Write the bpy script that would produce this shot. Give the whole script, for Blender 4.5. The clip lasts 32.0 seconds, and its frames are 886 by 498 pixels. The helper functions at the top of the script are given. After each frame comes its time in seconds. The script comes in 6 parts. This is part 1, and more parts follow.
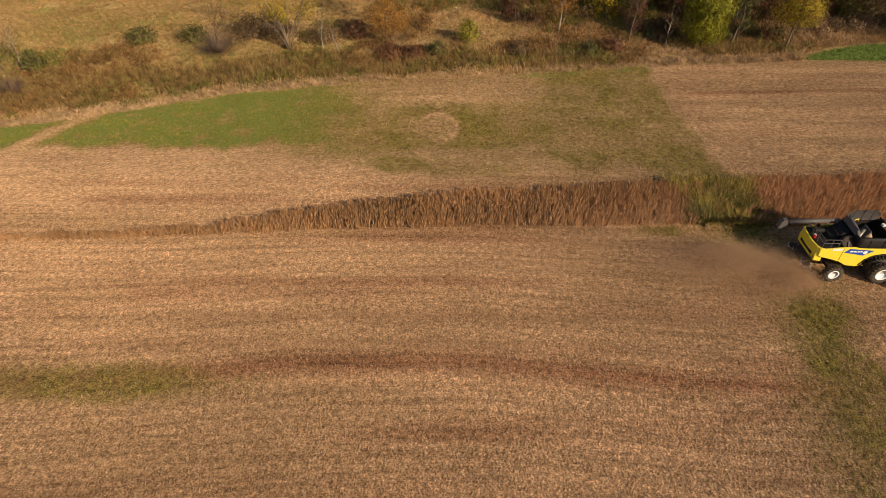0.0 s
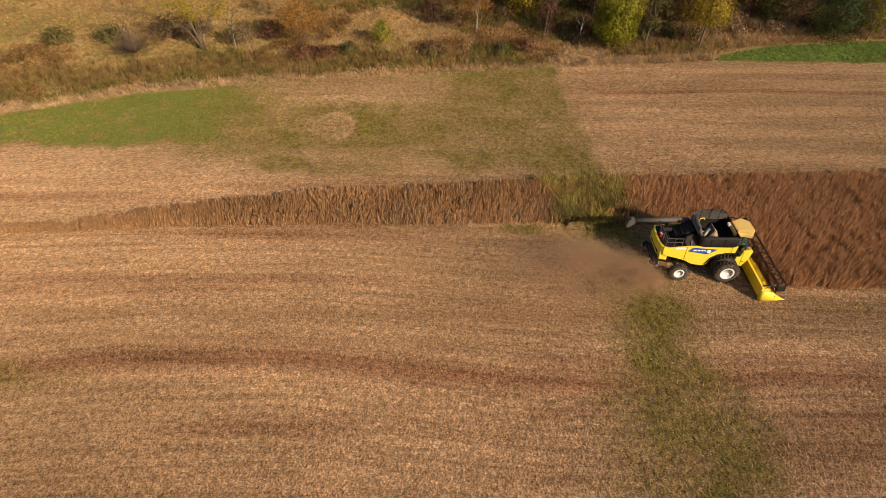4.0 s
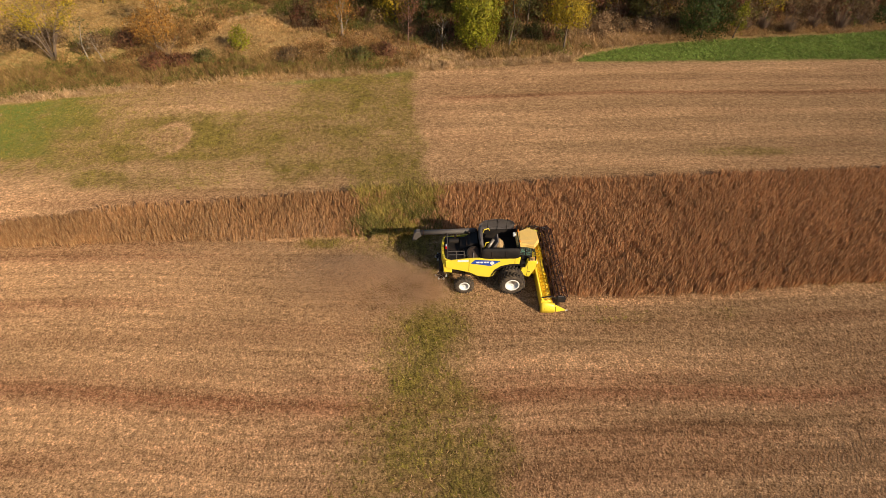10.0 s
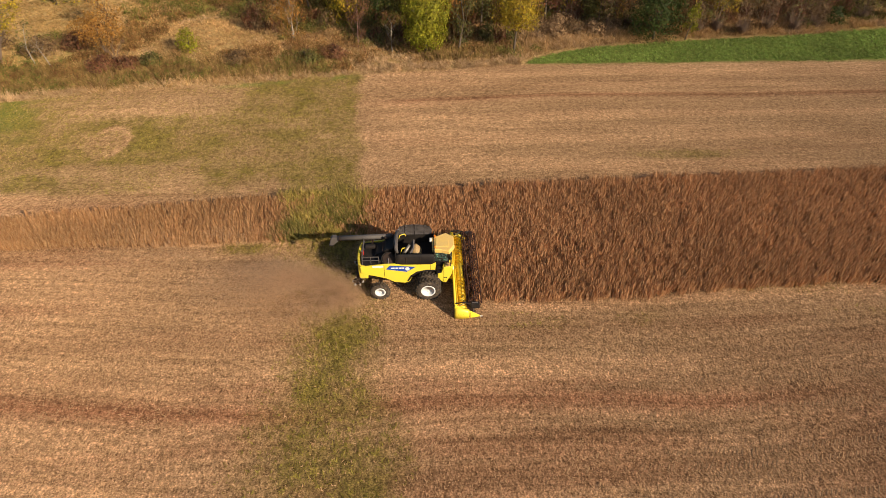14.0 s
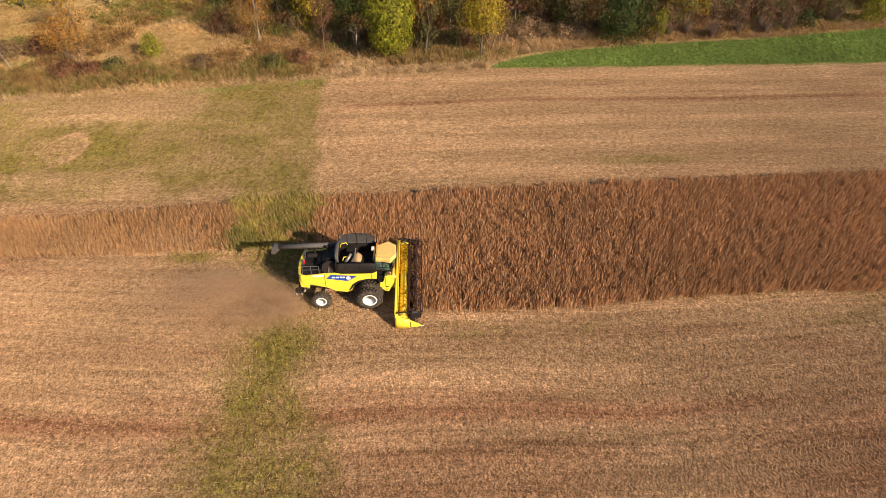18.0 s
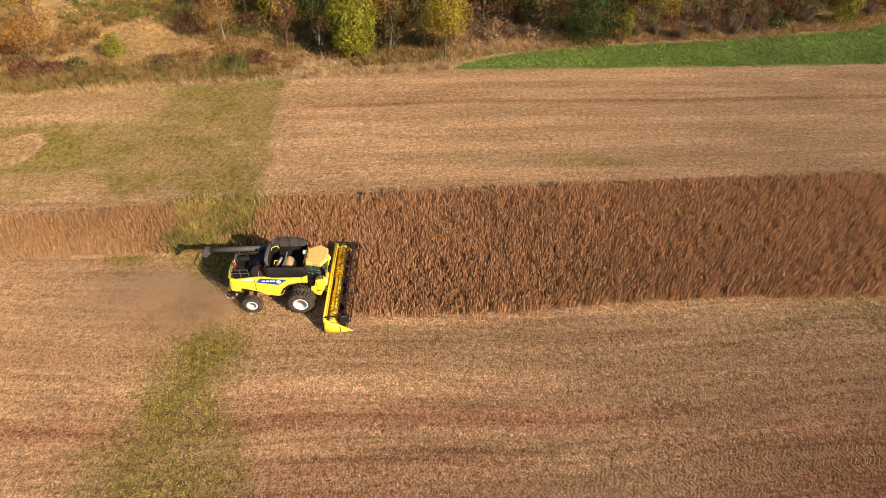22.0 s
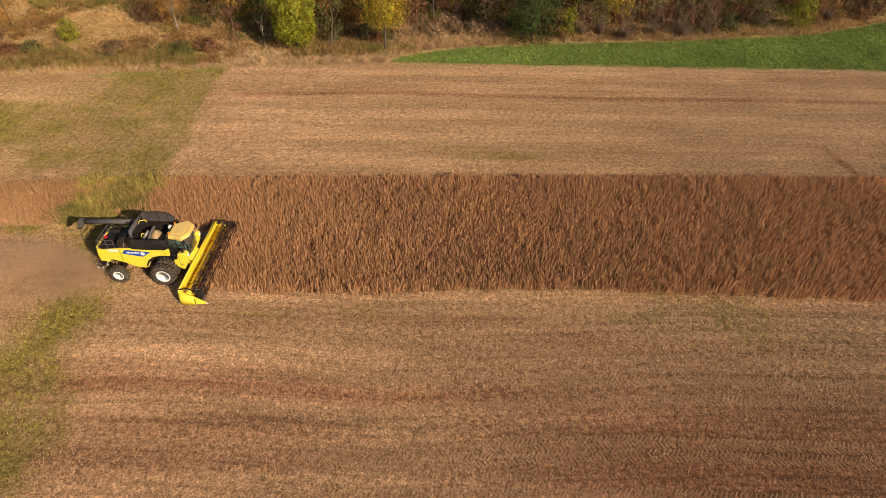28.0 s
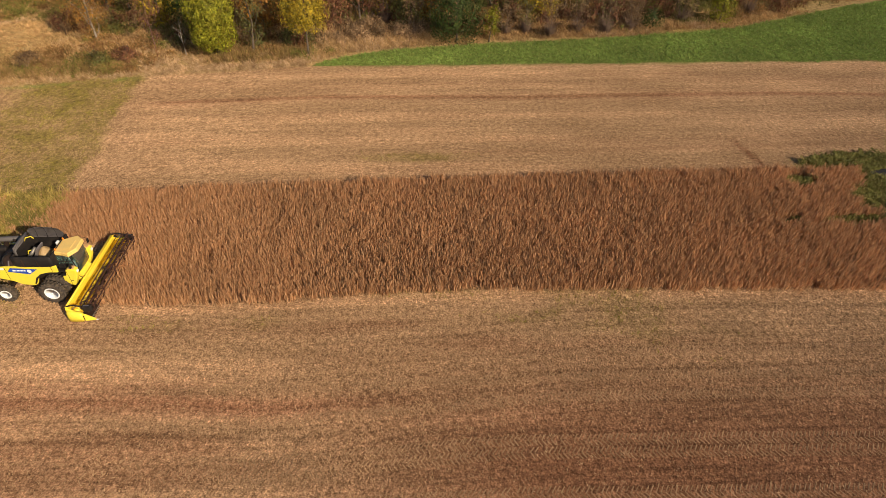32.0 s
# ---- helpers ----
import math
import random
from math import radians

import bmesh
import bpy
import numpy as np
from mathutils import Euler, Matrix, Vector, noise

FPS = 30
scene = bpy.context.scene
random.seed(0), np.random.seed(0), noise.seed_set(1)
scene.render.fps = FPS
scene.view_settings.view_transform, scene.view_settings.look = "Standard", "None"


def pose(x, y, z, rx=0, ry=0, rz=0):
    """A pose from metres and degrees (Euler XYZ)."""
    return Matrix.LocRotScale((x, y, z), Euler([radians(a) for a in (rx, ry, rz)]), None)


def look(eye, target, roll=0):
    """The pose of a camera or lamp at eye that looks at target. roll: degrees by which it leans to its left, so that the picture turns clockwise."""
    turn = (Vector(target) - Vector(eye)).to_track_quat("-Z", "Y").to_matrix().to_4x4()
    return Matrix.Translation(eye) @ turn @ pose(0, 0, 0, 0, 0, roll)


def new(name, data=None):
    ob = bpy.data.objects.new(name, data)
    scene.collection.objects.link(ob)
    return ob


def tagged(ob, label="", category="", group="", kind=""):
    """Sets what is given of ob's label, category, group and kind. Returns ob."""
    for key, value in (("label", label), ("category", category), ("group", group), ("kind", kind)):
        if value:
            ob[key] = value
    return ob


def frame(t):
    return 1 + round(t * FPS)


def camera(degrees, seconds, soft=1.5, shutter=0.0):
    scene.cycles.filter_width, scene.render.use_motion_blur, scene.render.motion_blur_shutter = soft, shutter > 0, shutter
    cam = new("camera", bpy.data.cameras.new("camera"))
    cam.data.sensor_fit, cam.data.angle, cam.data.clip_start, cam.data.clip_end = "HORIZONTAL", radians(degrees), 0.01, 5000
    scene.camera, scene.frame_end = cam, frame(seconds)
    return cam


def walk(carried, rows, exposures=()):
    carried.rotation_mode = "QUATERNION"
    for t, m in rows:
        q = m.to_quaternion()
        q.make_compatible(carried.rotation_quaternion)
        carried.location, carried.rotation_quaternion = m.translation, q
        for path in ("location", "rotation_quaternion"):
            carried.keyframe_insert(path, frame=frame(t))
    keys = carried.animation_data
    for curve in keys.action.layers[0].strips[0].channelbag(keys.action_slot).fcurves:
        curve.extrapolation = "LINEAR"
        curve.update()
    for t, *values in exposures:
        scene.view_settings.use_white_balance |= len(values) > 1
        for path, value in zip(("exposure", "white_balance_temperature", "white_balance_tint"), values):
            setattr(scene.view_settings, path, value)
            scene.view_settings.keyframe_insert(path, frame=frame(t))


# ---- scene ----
cam = camera(71.5, 32.0, 0.75)
# the walk's length, the eye's height, and the first view's downward look and lean
METRES, EYE, TILT, LEAN, TURN = 60.0, 33.7, -40.5, -0.53, 0.0
ROWS = [
    (0.0, -0.0763, 0.0030, 0.0012, -0.12, 0.0, 0.08),
    (1.5, 0.0, 0.0, 0.0, -0.0, 0.0, -0.0),
    (2.0, 0.0288, -0.002, -0.0012, 0.08, 0.02, -0.05),
    (2.5, 0.0537, -0.0029, -0.0029, 0.11, 0.07, -0.07),
    (3.0, 0.0824, -0.0025, -0.004, 0.13, 0.11, -0.09),
    (3.5, 0.1073, -0.0016, -0.005, 0.17, 0.2, -0.1),
    (5.5, 0.208, 0.004, 0.0015, 0.25, 0.07, -0.17),
    (6.0, 0.2337, 0.0051, 0.0025, 0.26, 0.1, -0.2),
    (6.5, 0.2562, 0.0077, 0.0043, 0.32, 0.11, -0.18),
    (7.0, 0.2807, 0.0098, 0.0067, 0.36, 0.06, -0.15),
    (7.5, 0.3011, 0.0124, 0.0079, -0.28, 0.06, 0.46),
    (8.0, 0.3241, 0.013, 0.0095, -0.74, 0.0, 1.0),
    (8.5, 0.3426, 0.0141, 0.01, -0.99, -0.0, 1.21),
    (9.0, 0.3617, 0.0161, 0.0113, -1.18, 0.03, 1.34),
    (9.5, 0.378, 0.018, 0.0138, -1.23, -0.02, 1.42),
    (10.0, 0.3952, 0.0208, 0.0154, -1.34, -0.01, 1.46),
    (10.5, 0.4096, 0.0223, 0.0176, -1.38, -0.05, 1.52),
    (11.0, 0.425, 0.0241, 0.0196, -1.43, -0.1, 1.58),
    (11.5, 0.4366, 0.0249, 0.0203, -1.51, -0.08, 1.55),
    (12.0, 0.4501, 0.0256, 0.021, -1.57, -0.08, 1.6),
    (12.5, 0.4618, 0.0259, 0.021, -1.62, -0.1, 1.66),
    (13.0, 0.4753, 0.0257, 0.0205, -1.65, -0.07, 1.71),
    (13.5, 0.4863, 0.0247, 0.0202, -1.67, -0.08, 1.71),
    (14.0, 0.4986, 0.0236, 0.0199, -1.68, -0.03, 1.69),
    (14.5, 0.5089, 0.023, 0.02, -1.7, -0.02, 1.74),
    (16.5, 0.5486, 0.0246, 0.0217, -1.75, 0.06, 1.82),
    (17.0, 0.5569, 0.0259, 0.0232, -1.75, 0.07, 1.83),
    (17.5, 0.5636, 0.0275, 0.0251, -1.76, 0.07, 1.85),
    (18.0, 0.5713, 0.0298, 0.0278, -1.78, 0.03, 1.85),
    (18.5, 0.5789, 0.0316, 0.0296, -1.78, 0.03, 1.86),
    (19.0, 0.5872, 0.0329, 0.0313, -1.8, -0.0, 1.88),
    (19.5, 0.5968, 0.0342, 0.0314, -1.94, -0.03, 2.04),
    (20.0, 0.6069, 0.0347, 0.0298, -1.9, 0.01, 1.97),
    (20.5, 0.6187, 0.035, 0.0295, -1.79, 0.03, 1.85),
    (21.0, 0.6317, 0.0358, 0.0296, -1.72, 0.06, 1.77),
    (21.5, 0.6462, 0.0364, 0.0302, -1.58, 0.04, 1.71),
    (22.0, 0.6604, 0.0363, 0.03, -1.5, 0.05, 1.62),
    (22.5, 0.6754, 0.0345, 0.0292, -1.35, 0.03, 1.47),
    (23.0, 0.6913, 0.0305, 0.0265, -1.23, 0.04, 1.38),
    (23.5, 0.7076, 0.0254, 0.022, -1.16, 0.08, 1.3),
    (24.0, 0.7253, 0.0205, 0.018, -1.11, 0.11, 1.32),
    (24.5, 0.7452, 0.0166, 0.0143, -1.05, 0.15, 1.31),
    (25.0, 0.7661, 0.014, 0.0117, -0.97, 0.18, 1.3),
    (25.5, 0.7866, 0.0126, 0.0095, -0.93, 0.2, 1.27),
    (27.5, 0.8664, 0.013, 0.0065, 1.26, 0.16, -0.79),
    (28.0, 0.8832, 0.014, 0.0064, 1.28, 0.12, -0.89),
    (28.5, 0.8998, 0.0147, 0.0063, 1.39, 0.09, -0.98),
    (29.0, 0.9156, 0.0158, 0.0067, 1.46, 0.1, -1.09),
    (29.5, 0.9293, 0.0167, 0.008, 1.49, 0.09, -1.15),
    (30.0, 0.9426, 0.0175, 0.0091, 1.07, 0.1, -0.68),
    (30.5, 0.9541, 0.0189, 0.0105, 0.89, 0.08, -0.48),
    (31.0, 0.9669, 0.0196, 0.0112, -0.2, 0.03, 0.74),
    (31.5, 0.9784, 0.0194, 0.0113, -0.42, 0.04, 0.99),
    (32.0, 0.9896, 0.0184, 0.0106, -0.74, 0.12, 1.29),
]
walk(cam, [(t, pose(0, 0, EYE, TILT, LEAN, TURN) @ pose(METRES * x, METRES * y, METRES * z, 90 + pitch, roll, yaw)) for t, x, y, z, yaw, pitch, roll in ROWS],
     [(0.0, 0.02, 6640, 10), (7.0, 0.11, 6640, 10), (14.0, 0.25, 6480, 10), (19.0, 0.46, 6270, 10), (23.0, 0.46, 6270, 10), (25.0, 0.34, 6300, 10), (27.5, 0.14, 6440, 10), (32.0, 0.15, 6390, 10)])

# ---- light ----
SUN_ELEVATION, SUN_AZIMUTH = radians(27.5), radians(134.5)      # azimuth from +y towards +x
world = bpy.data.worlds.new("sky")
scene.world = world
world.use_nodes = True
wn = world.node_tree
sky = wn.nodes.new("ShaderNodeTexSky")
sky.sky_type, sky.sun_disc = "NISHITA", False
sky.sun_elevation, sky.sun_rotation = SUN_ELEVATION, SUN_AZIMUTH
wn.links.new(sky.outputs[0], wn.nodes["Background"].inputs[0])
wn.nodes["Background"].inputs[1].default_value = 0.085
sun = new("sun", bpy.data.lights.new("sun", "SUN"))
sun.data.energy, sun.data.angle, sun.data.color = 5.0, radians(0.53), (0.985, 0.842, 0.633)
sun_way = Vector((math.sin(SUN_AZIMUTH) * math.cos(SUN_ELEVATION), math.cos(SUN_AZIMUTH) * math.cos(SUN_ELEVATION), math.sin(SUN_ELEVATION)))
sun.matrix_world = look(sun_way * 200, (0, 0, 0))

# ---- materials ----


def material(name, colour, rough=0.6, metal=0.0, spec=0.5):
    m = bpy.data.materials.new(name)
    m.use_nodes = True
    b = m.node_tree.nodes["Principled BSDF"]
    b.inputs["Base Color"].default_value = (*colour, 1)
    b.inputs["Roughness"].default_value, b.inputs["Metallic"].default_value = rough, metal
    b.inputs["Specular IOR Level"].default_value = spec
    return m, m.node_tree.nodes, m.node_tree.links, b


def noise_at(nodes, links, scale, detail=4.0, rough=0.6, stretch=(1, 1, 1), space="Object"):
    co, mp, n = nodes.new("ShaderNodeTexCoord"), nodes.new("ShaderNodeMapping"), nodes.new("ShaderNodeTexNoise")
    mp.inputs["Scale"].default_value = stretch
    n.inputs["Scale"].default_value, n.inputs["Detail"].default_value, n.inputs["Roughness"].default_value = scale, detail, rough
    links.new(co.outputs[space], mp.inputs[0])
    links.new(mp.outputs[0], n.inputs["Vector"])
    return n.outputs["Fac"]


def ramp(nodes, links, fac, stops):
    r = nodes.new("ShaderNodeValToRGB")
    e = r.color_ramp.elements
    for k, (at, c) in enumerate(stops):
        s = e[k] if k < 2 else e.new(at)
        s.position, s.color = at, (*c, 1)
    links.new(fac, r.inputs[0])
    return r.outputs[0]


def mix(nodes, links, fac, a, b, how="MIX"):
    m = nodes.new("ShaderNodeMix")
    m.data_type, m.blend_type = "RGBA", how
    for socket, value in ((m.inputs[0], fac), (m.inputs[6], a), (m.inputs[7], b)):
        if isinstance(value, (int, float)):
            socket.default_value = value
        elif isinstance(value, tuple):
            socket.default_value = (*value, 1)
        else:
            links.new(value, socket)
    return m.outputs[2]


def bump(nodes, links, b, height, strength, distance):
    n = nodes.new("ShaderNodeBump")
    n.inputs["Strength"].default_value, n.inputs["Distance"].default_value = strength, distance
    links.new(height, n.inputs["Height"])
    links.new(n.outputs[0], b.inputs["Normal"])


def painted(name, colour, dirt, rough=0.4, metal=0.0, spec=0.5, amount=0.45, scale=1.6):
    """Paint or plastic with dust in cloudy stains and fine scratches in the gloss."""
    m, nd, ln, b = material(name, colour, rough, metal, spec)
    big = noise_at(nd, ln, scale, 5, 0.65)
    fine = noise_at(nd, ln, 14, 3, 0.6)
    mask = ramp(nd, ln, big, [(0.42, (0, 0, 0)), (0.78, (amount,) * 3)])
    c = mix(nd, ln, mask, colour, dirt)
    c = mix(nd, ln, 0.18, c, ramp(nd, ln, fine, [(0.3, tuple(v * 0.6 for v in colour)), (0.7, colour)]))
    ln.new(c, b.inputs["Base Color"])
    ln.new(ramp(nd, ln, big, [(0.3, (rough,) * 3), (0.8, (min(1, rough + 0.35),) * 3)]), b.inputs["Roughness"])
    bump(nd, ln, b, fine, 0.08, 0.01)
    return m


def leafy(name, stops, rough=0.7, patch=0.12, through_light=0.25, sway=1.0, clump=0.0, varied=0.5):
    """Leaves and stalks: a colour for each one and slow drifts from clump to clump."""
    m, nd, ln, b = material(name, stops[0], rough, 0, 0.2)
    b.inputs["Diffuse Roughness"].default_value = 0.9
    geo = nd.new("ShaderNodeNewGeometry")
    each = ramp(nd, ln, geo.outputs["Random Per Island"], [(k / (len(stops) - 1), c) for k, c in enumerate(stops)])
    slow = noise_at(nd, ln, patch, 3, 0.6)
    c = mix(nd, ln, 1.0, each, ramp(nd, ln, slow, [(0.3, (1 - 0.30 * sway, 1 - 0.32 * sway, 1 - 0.36 * sway)), (0.7, (1 + 0.18 * sway, 1 + 0.16 * sway, 1 + 0.1 * sway))]), "MULTIPLY")
    if clump:
        # lighter and darker clumps up the stalks, shade between plants put in colour
        own = noise_at(nd, ln, clump, 1.5, 0.55, (1, 1, 0.7))
        c = mix(nd, ln, 1.0, c, ramp(nd, ln, own, [(0.36, (1 - 0.76 * varied, 1 - 0.86 * varied, 1 - 0.92 * varied)), (0.50, (1.0, 1.0, 1.0)), (0.64, (1 + 0.6 * varied, 1 + 0.66 * varied, 1 + 0.72 * varied))]), "MULTIPLY")
    ln.new(c, b.inputs["Base Color"])
    if through_light:
        t = nd.new("ShaderNodeBsdfTranslucent")
        ln.new(c, t.inputs[0])
        s = nd.new("ShaderNodeMixShader")
        s.inputs[0].default_value = through_light
        ln.new(b.outputs[0], s.inputs[1])
        ln.new(t.outputs[0], s.inputs[2])
        ln.new(s.outputs[0], nd["Material Output"].inputs["Surface"])
    return m


DUST = (0.30, 0.21, 0.12)
YELLOW = painted("yellow_paint", (0.93, 0.70, 0.05), (0.66, 0.48, 0.16), 0.30, amount=0.2)
HEADER_YELLOW = painted("dusty_header_yellow", (0.94, 0.64, 0.03), (0.72, 0.46, 0.10), 0.4, amount=0.3)
ROOF = painted("dusty_yellow_roof", (0.88, 0.56, 0.15), (0.66, 0.46, 0.22), 0.55, amount=0.5)
BLACK = painted("black_plastic", (0.016, 0.013, 0.012), (0.075, 0.052, 0.036), 0.55, spec=0.22, amount=0.5)
STEEL_DARK = painted("dark_steel", (0.030, 0.017, 0.012), (0.12, 0.07, 0.042), 0.55, 0.2, 0.3, amount=0.4)
TUBE_PAINT = painted("dark_tube_paint", (0.088, 0.074, 0.067), (0.13, 0.10, 0.078), 0.5, amount=0.55)
GREY_FLAP = painted("grey_flap", (0.135, 0.112, 0.105), (0.22, 0.18, 0.15), 0.6, amount=0.6)
PALE_STEEL = painted("bright_worn_steel", (0.58, 0.54, 0.48), DUST, 0.5, 0.2, amount=0.35, scale=3)
REEL_STEEL = painted("reel_steel", (0.050, 0.020, 0.014), (0.15, 0.075, 0.045), 0.6, 0.1, 0.25, amount=0.45, scale=3)
WORN_STEEL = painted("worn_steel", (0.34, 0.31, 0.27), DUST, 0.38, 0.7, amount=0.5, scale=3)
RUBBER = painted("tyre_rubber", (0.055, 0.042, 0.034), (0.25, 0.18, 0.11), 0.85, 0, 0.2, amount=0.8, scale=4)
WHITE = painted("white_paint", (0.86, 0.84, 0.80), (0.6, 0.5, 0.38), 0.4, amount=0.25)
RIM_WHITE = painted("rim_white", (0.90, 0.88, 0.84), (0.74, 0.66, 0.54), 0.5, amount=0.12)
BLUE = painted("blue_decal", (0.018, 0.075, 0.42), (0.16, 0.16, 0.22), 0.35, amount=0.25)
STEP_ORANGE = painted("worn_orange_step", (0.72, 0.40, 0.14), (0.42, 0.28, 0.15), 0.6, amount=0.6, scale=4)
# cloth colour carries the teal reflection of the cab glass
SEAT = painted("seat_cloth", (0.19, 0.30, 0.28), (0.30, 0.32, 0.28), 0.8, amount=0.5, scale=3)
RED_LENS = painted("red_lens", (0.55, 0.012, 0.01), (0.35, 0.1, 0.07), 0.2, amount=0.2)
AMBER = painted("amber_lens", (0.75, 0.22, 0.01), (0.4, 0.2, 0.08), 0.2, amount=0.2)
GLASS, _n, _l, _b = material("cab_glass", (0.42, 0.60, 0.52), 0.04)
_b.inputs["Transmission Weight"].default_value, _b.inputs["IOR"].default_value = 0.9, 1.45


def grain_heap_material():
    m, nd, ln, b = material("soya_beans", (0.6, 0.42, 0.2), 0.6, 0, 0.3)
    v = nd.new("ShaderNodeTexVoronoi")
    v.inputs["Scale"].default_value = 60
    co = nd.new("ShaderNodeTexCoord")
    ln.new(co.outputs["Object"], v.inputs["Vector"])
    ln.new(ramp(nd, ln, v.outputs["Distance"], [(0.0, (0.68, 0.48, 0.24)), (0.7, (0.34, 0.21, 0.09))]), b.inputs["Base Color"])
    bump(nd, ln, b, v.outputs["Distance"], 0.4, 0.01)
    return m


BEANS = grain_heap_material()
DARK_PATCH = painted("dark_patch_surface", (0.022, 0.018, 0.016), (0.06, 0.045, 0.034), 0.45, 0, 0.4, amount=0.7, scale=2.5)
BARK = painted("bark", (0.12, 0.085, 0.06), (0.21, 0.165, 0.125), 0.9, 0, 0.15, amount=0.7, scale=3)
PALE_BARK = painted("pale_bark", (0.38, 0.31, 0.24), (0.2, 0.15, 0.11), 0.85, 0, 0.15, amount=0.7, scale=3)
GREY_BARK = painted("grey_bark", (0.25, 0.175, 0.125), (0.15, 0.105, 0.075), 0.85, 0, 0.15, amount=0.7, scale=3)
RED_TWIGS = painted("reddish_twigs", (0.27, 0.145, 0.12), (0.24, 0.16, 0.13), 0.9, 0, 0.1, amount=0.5, scale=2)
TWIGS = painted("brown_twigs", (0.19, 0.125, 0.09), (0.125, 0.08, 0.055), 0.9, 0, 0.1, amount=0.6, scale=2)

STRAW = leafy("straw", [(0.487, 0.299, 0.159), (0.635, 0.401, 0.224), (0.561, 0.347, 0.185), (0.423, 0.251, 0.129)], 0.75, 0.15, 0.16)
# ridges kept paler than their band, relief light put into the colour
PRESSED = leafy("pressed_straw", [(0.363, 0.215, 0.112), (0.45, 0.277, 0.15), (0.286, 0.165, 0.0827)], 0.85, 0.3, 0.0)
CUT_WEED = leafy("cut_weed", [(0.265, 0.208, 0.0359), (0.373, 0.288, 0.0539), (0.184, 0.159, 0.0291), (0.464, 0.352, 0.0855)], 0.75, 0.15, 0.16, 1.0, 2.4, 0.42)
SOYA = leafy("ripe_soya", [(0.559, 0.296, 0.138), (0.627, 0.359, 0.183), (0.51, 0.257, 0.113), (0.652, 0.393, 0.21), (0.469, 0.226, 0.0961)], 0.7, 0.1, 0.36, 0.4, 3.8, 0.22)
PALE_SOYA = leafy("dusty_soya", [(0.531, 0.287, 0.13), (0.619, 0.368, 0.185), (0.46, 0.229, 0.0959), (0.672, 0.426, 0.223), (0.398, 0.189, 0.0768)], 0.75, 0.1, 0.34, 0.8, 3.8, 0.22)
WEED = leafy("green_weed", [(0.345, 0.287, 0.0605), (0.483, 0.366, 0.0935), (0.644, 0.457, 0.154), (0.218, 0.208, 0.0418)], 0.7, 0.7, 0.3, 1.0, 2.2, 0.4)
DARK_WEED = leafy("dark_green_weed", [(0.225, 0.206, 0.054), (0.3, 0.25, 0.0675), (0.173, 0.163, 0.0432), (0.405, 0.288, 0.0945)], 0.7, 0.7, 0.25)
LUSH = leafy("lush_grass", [(0.23, 0.322, 0.0664), (0.293, 0.389, 0.0864), (0.197, 0.282, 0.0584), (0.421, 0.435, 0.12)], 0.65, 0.12, 0.3, 1.0, 1.6, 0.25)
TANGLE = leafy("tangled_weeds", [(0.257, 0.247, 0.066), (0.338, 0.299, 0.084), (0.189, 0.19, 0.0504), (0.446, 0.333, 0.114)], 0.7, 0.3, 0.16, 1.0, 1.8, 0.4)
DEAD_GRASS = leafy("dead_grass", [(0.57, 0.341, 0.143), (0.723, 0.473, 0.231), (0.417, 0.23, 0.0989), (0.328, 0.221, 0.0769)], 0.8, 0.10, 0.15, 1.0, 1.5, 0.34)
PALE_GRASS = leafy("bleached_grass", [(0.602, 0.402, 0.233), (0.711, 0.501, 0.304), (0.474, 0.295, 0.152), (0.365, 0.224, 0.107)], 0.8, 0.45, 0.12, 1.0, 1.5, 0.34)
GOLD_GRASS = leafy("golden_grass", [(0.479, 0.285, 0.113), (0.359, 0.242, 0.0834), (0.609, 0.366, 0.172), (0.261, 0.202, 0.0589), (0.544, 0.299, 0.127)], 0.8, 0.16, 0.2, 1.0, 1.5, 0.34)
GOLDENROD = leafy("withered_goldenrod", [(0.282, 0.189, 0.0585), (0.348, 0.225, 0.081), (0.216, 0.161, 0.0468), (0.397, 0.234, 0.104), (0.266, 0.153, 0.0675)], 0.8, 0.25, 0.25, 1.0, 1.3, 0.45)
BRUSH = leafy("brush_leaves", [(0.214, 0.132, 0.042), (0.31, 0.159, 0.0578), (0.385, 0.201, 0.0735), (0.16, 0.122, 0.0357), (0.267, 0.111, 0.0525)], 0.75, 0.13, 0.2, 1.0, 1.3, 0.45)
GREEN_BRUSH = leafy("green_brush_leaves", [(0.17, 0.17, 0.036), (0.13, 0.135, 0.03), (0.27, 0.23, 0.055), (0.23, 0.165, 0.045)], 0.75, 0.13, 0.2, 1.0, 1.3, 0.45)
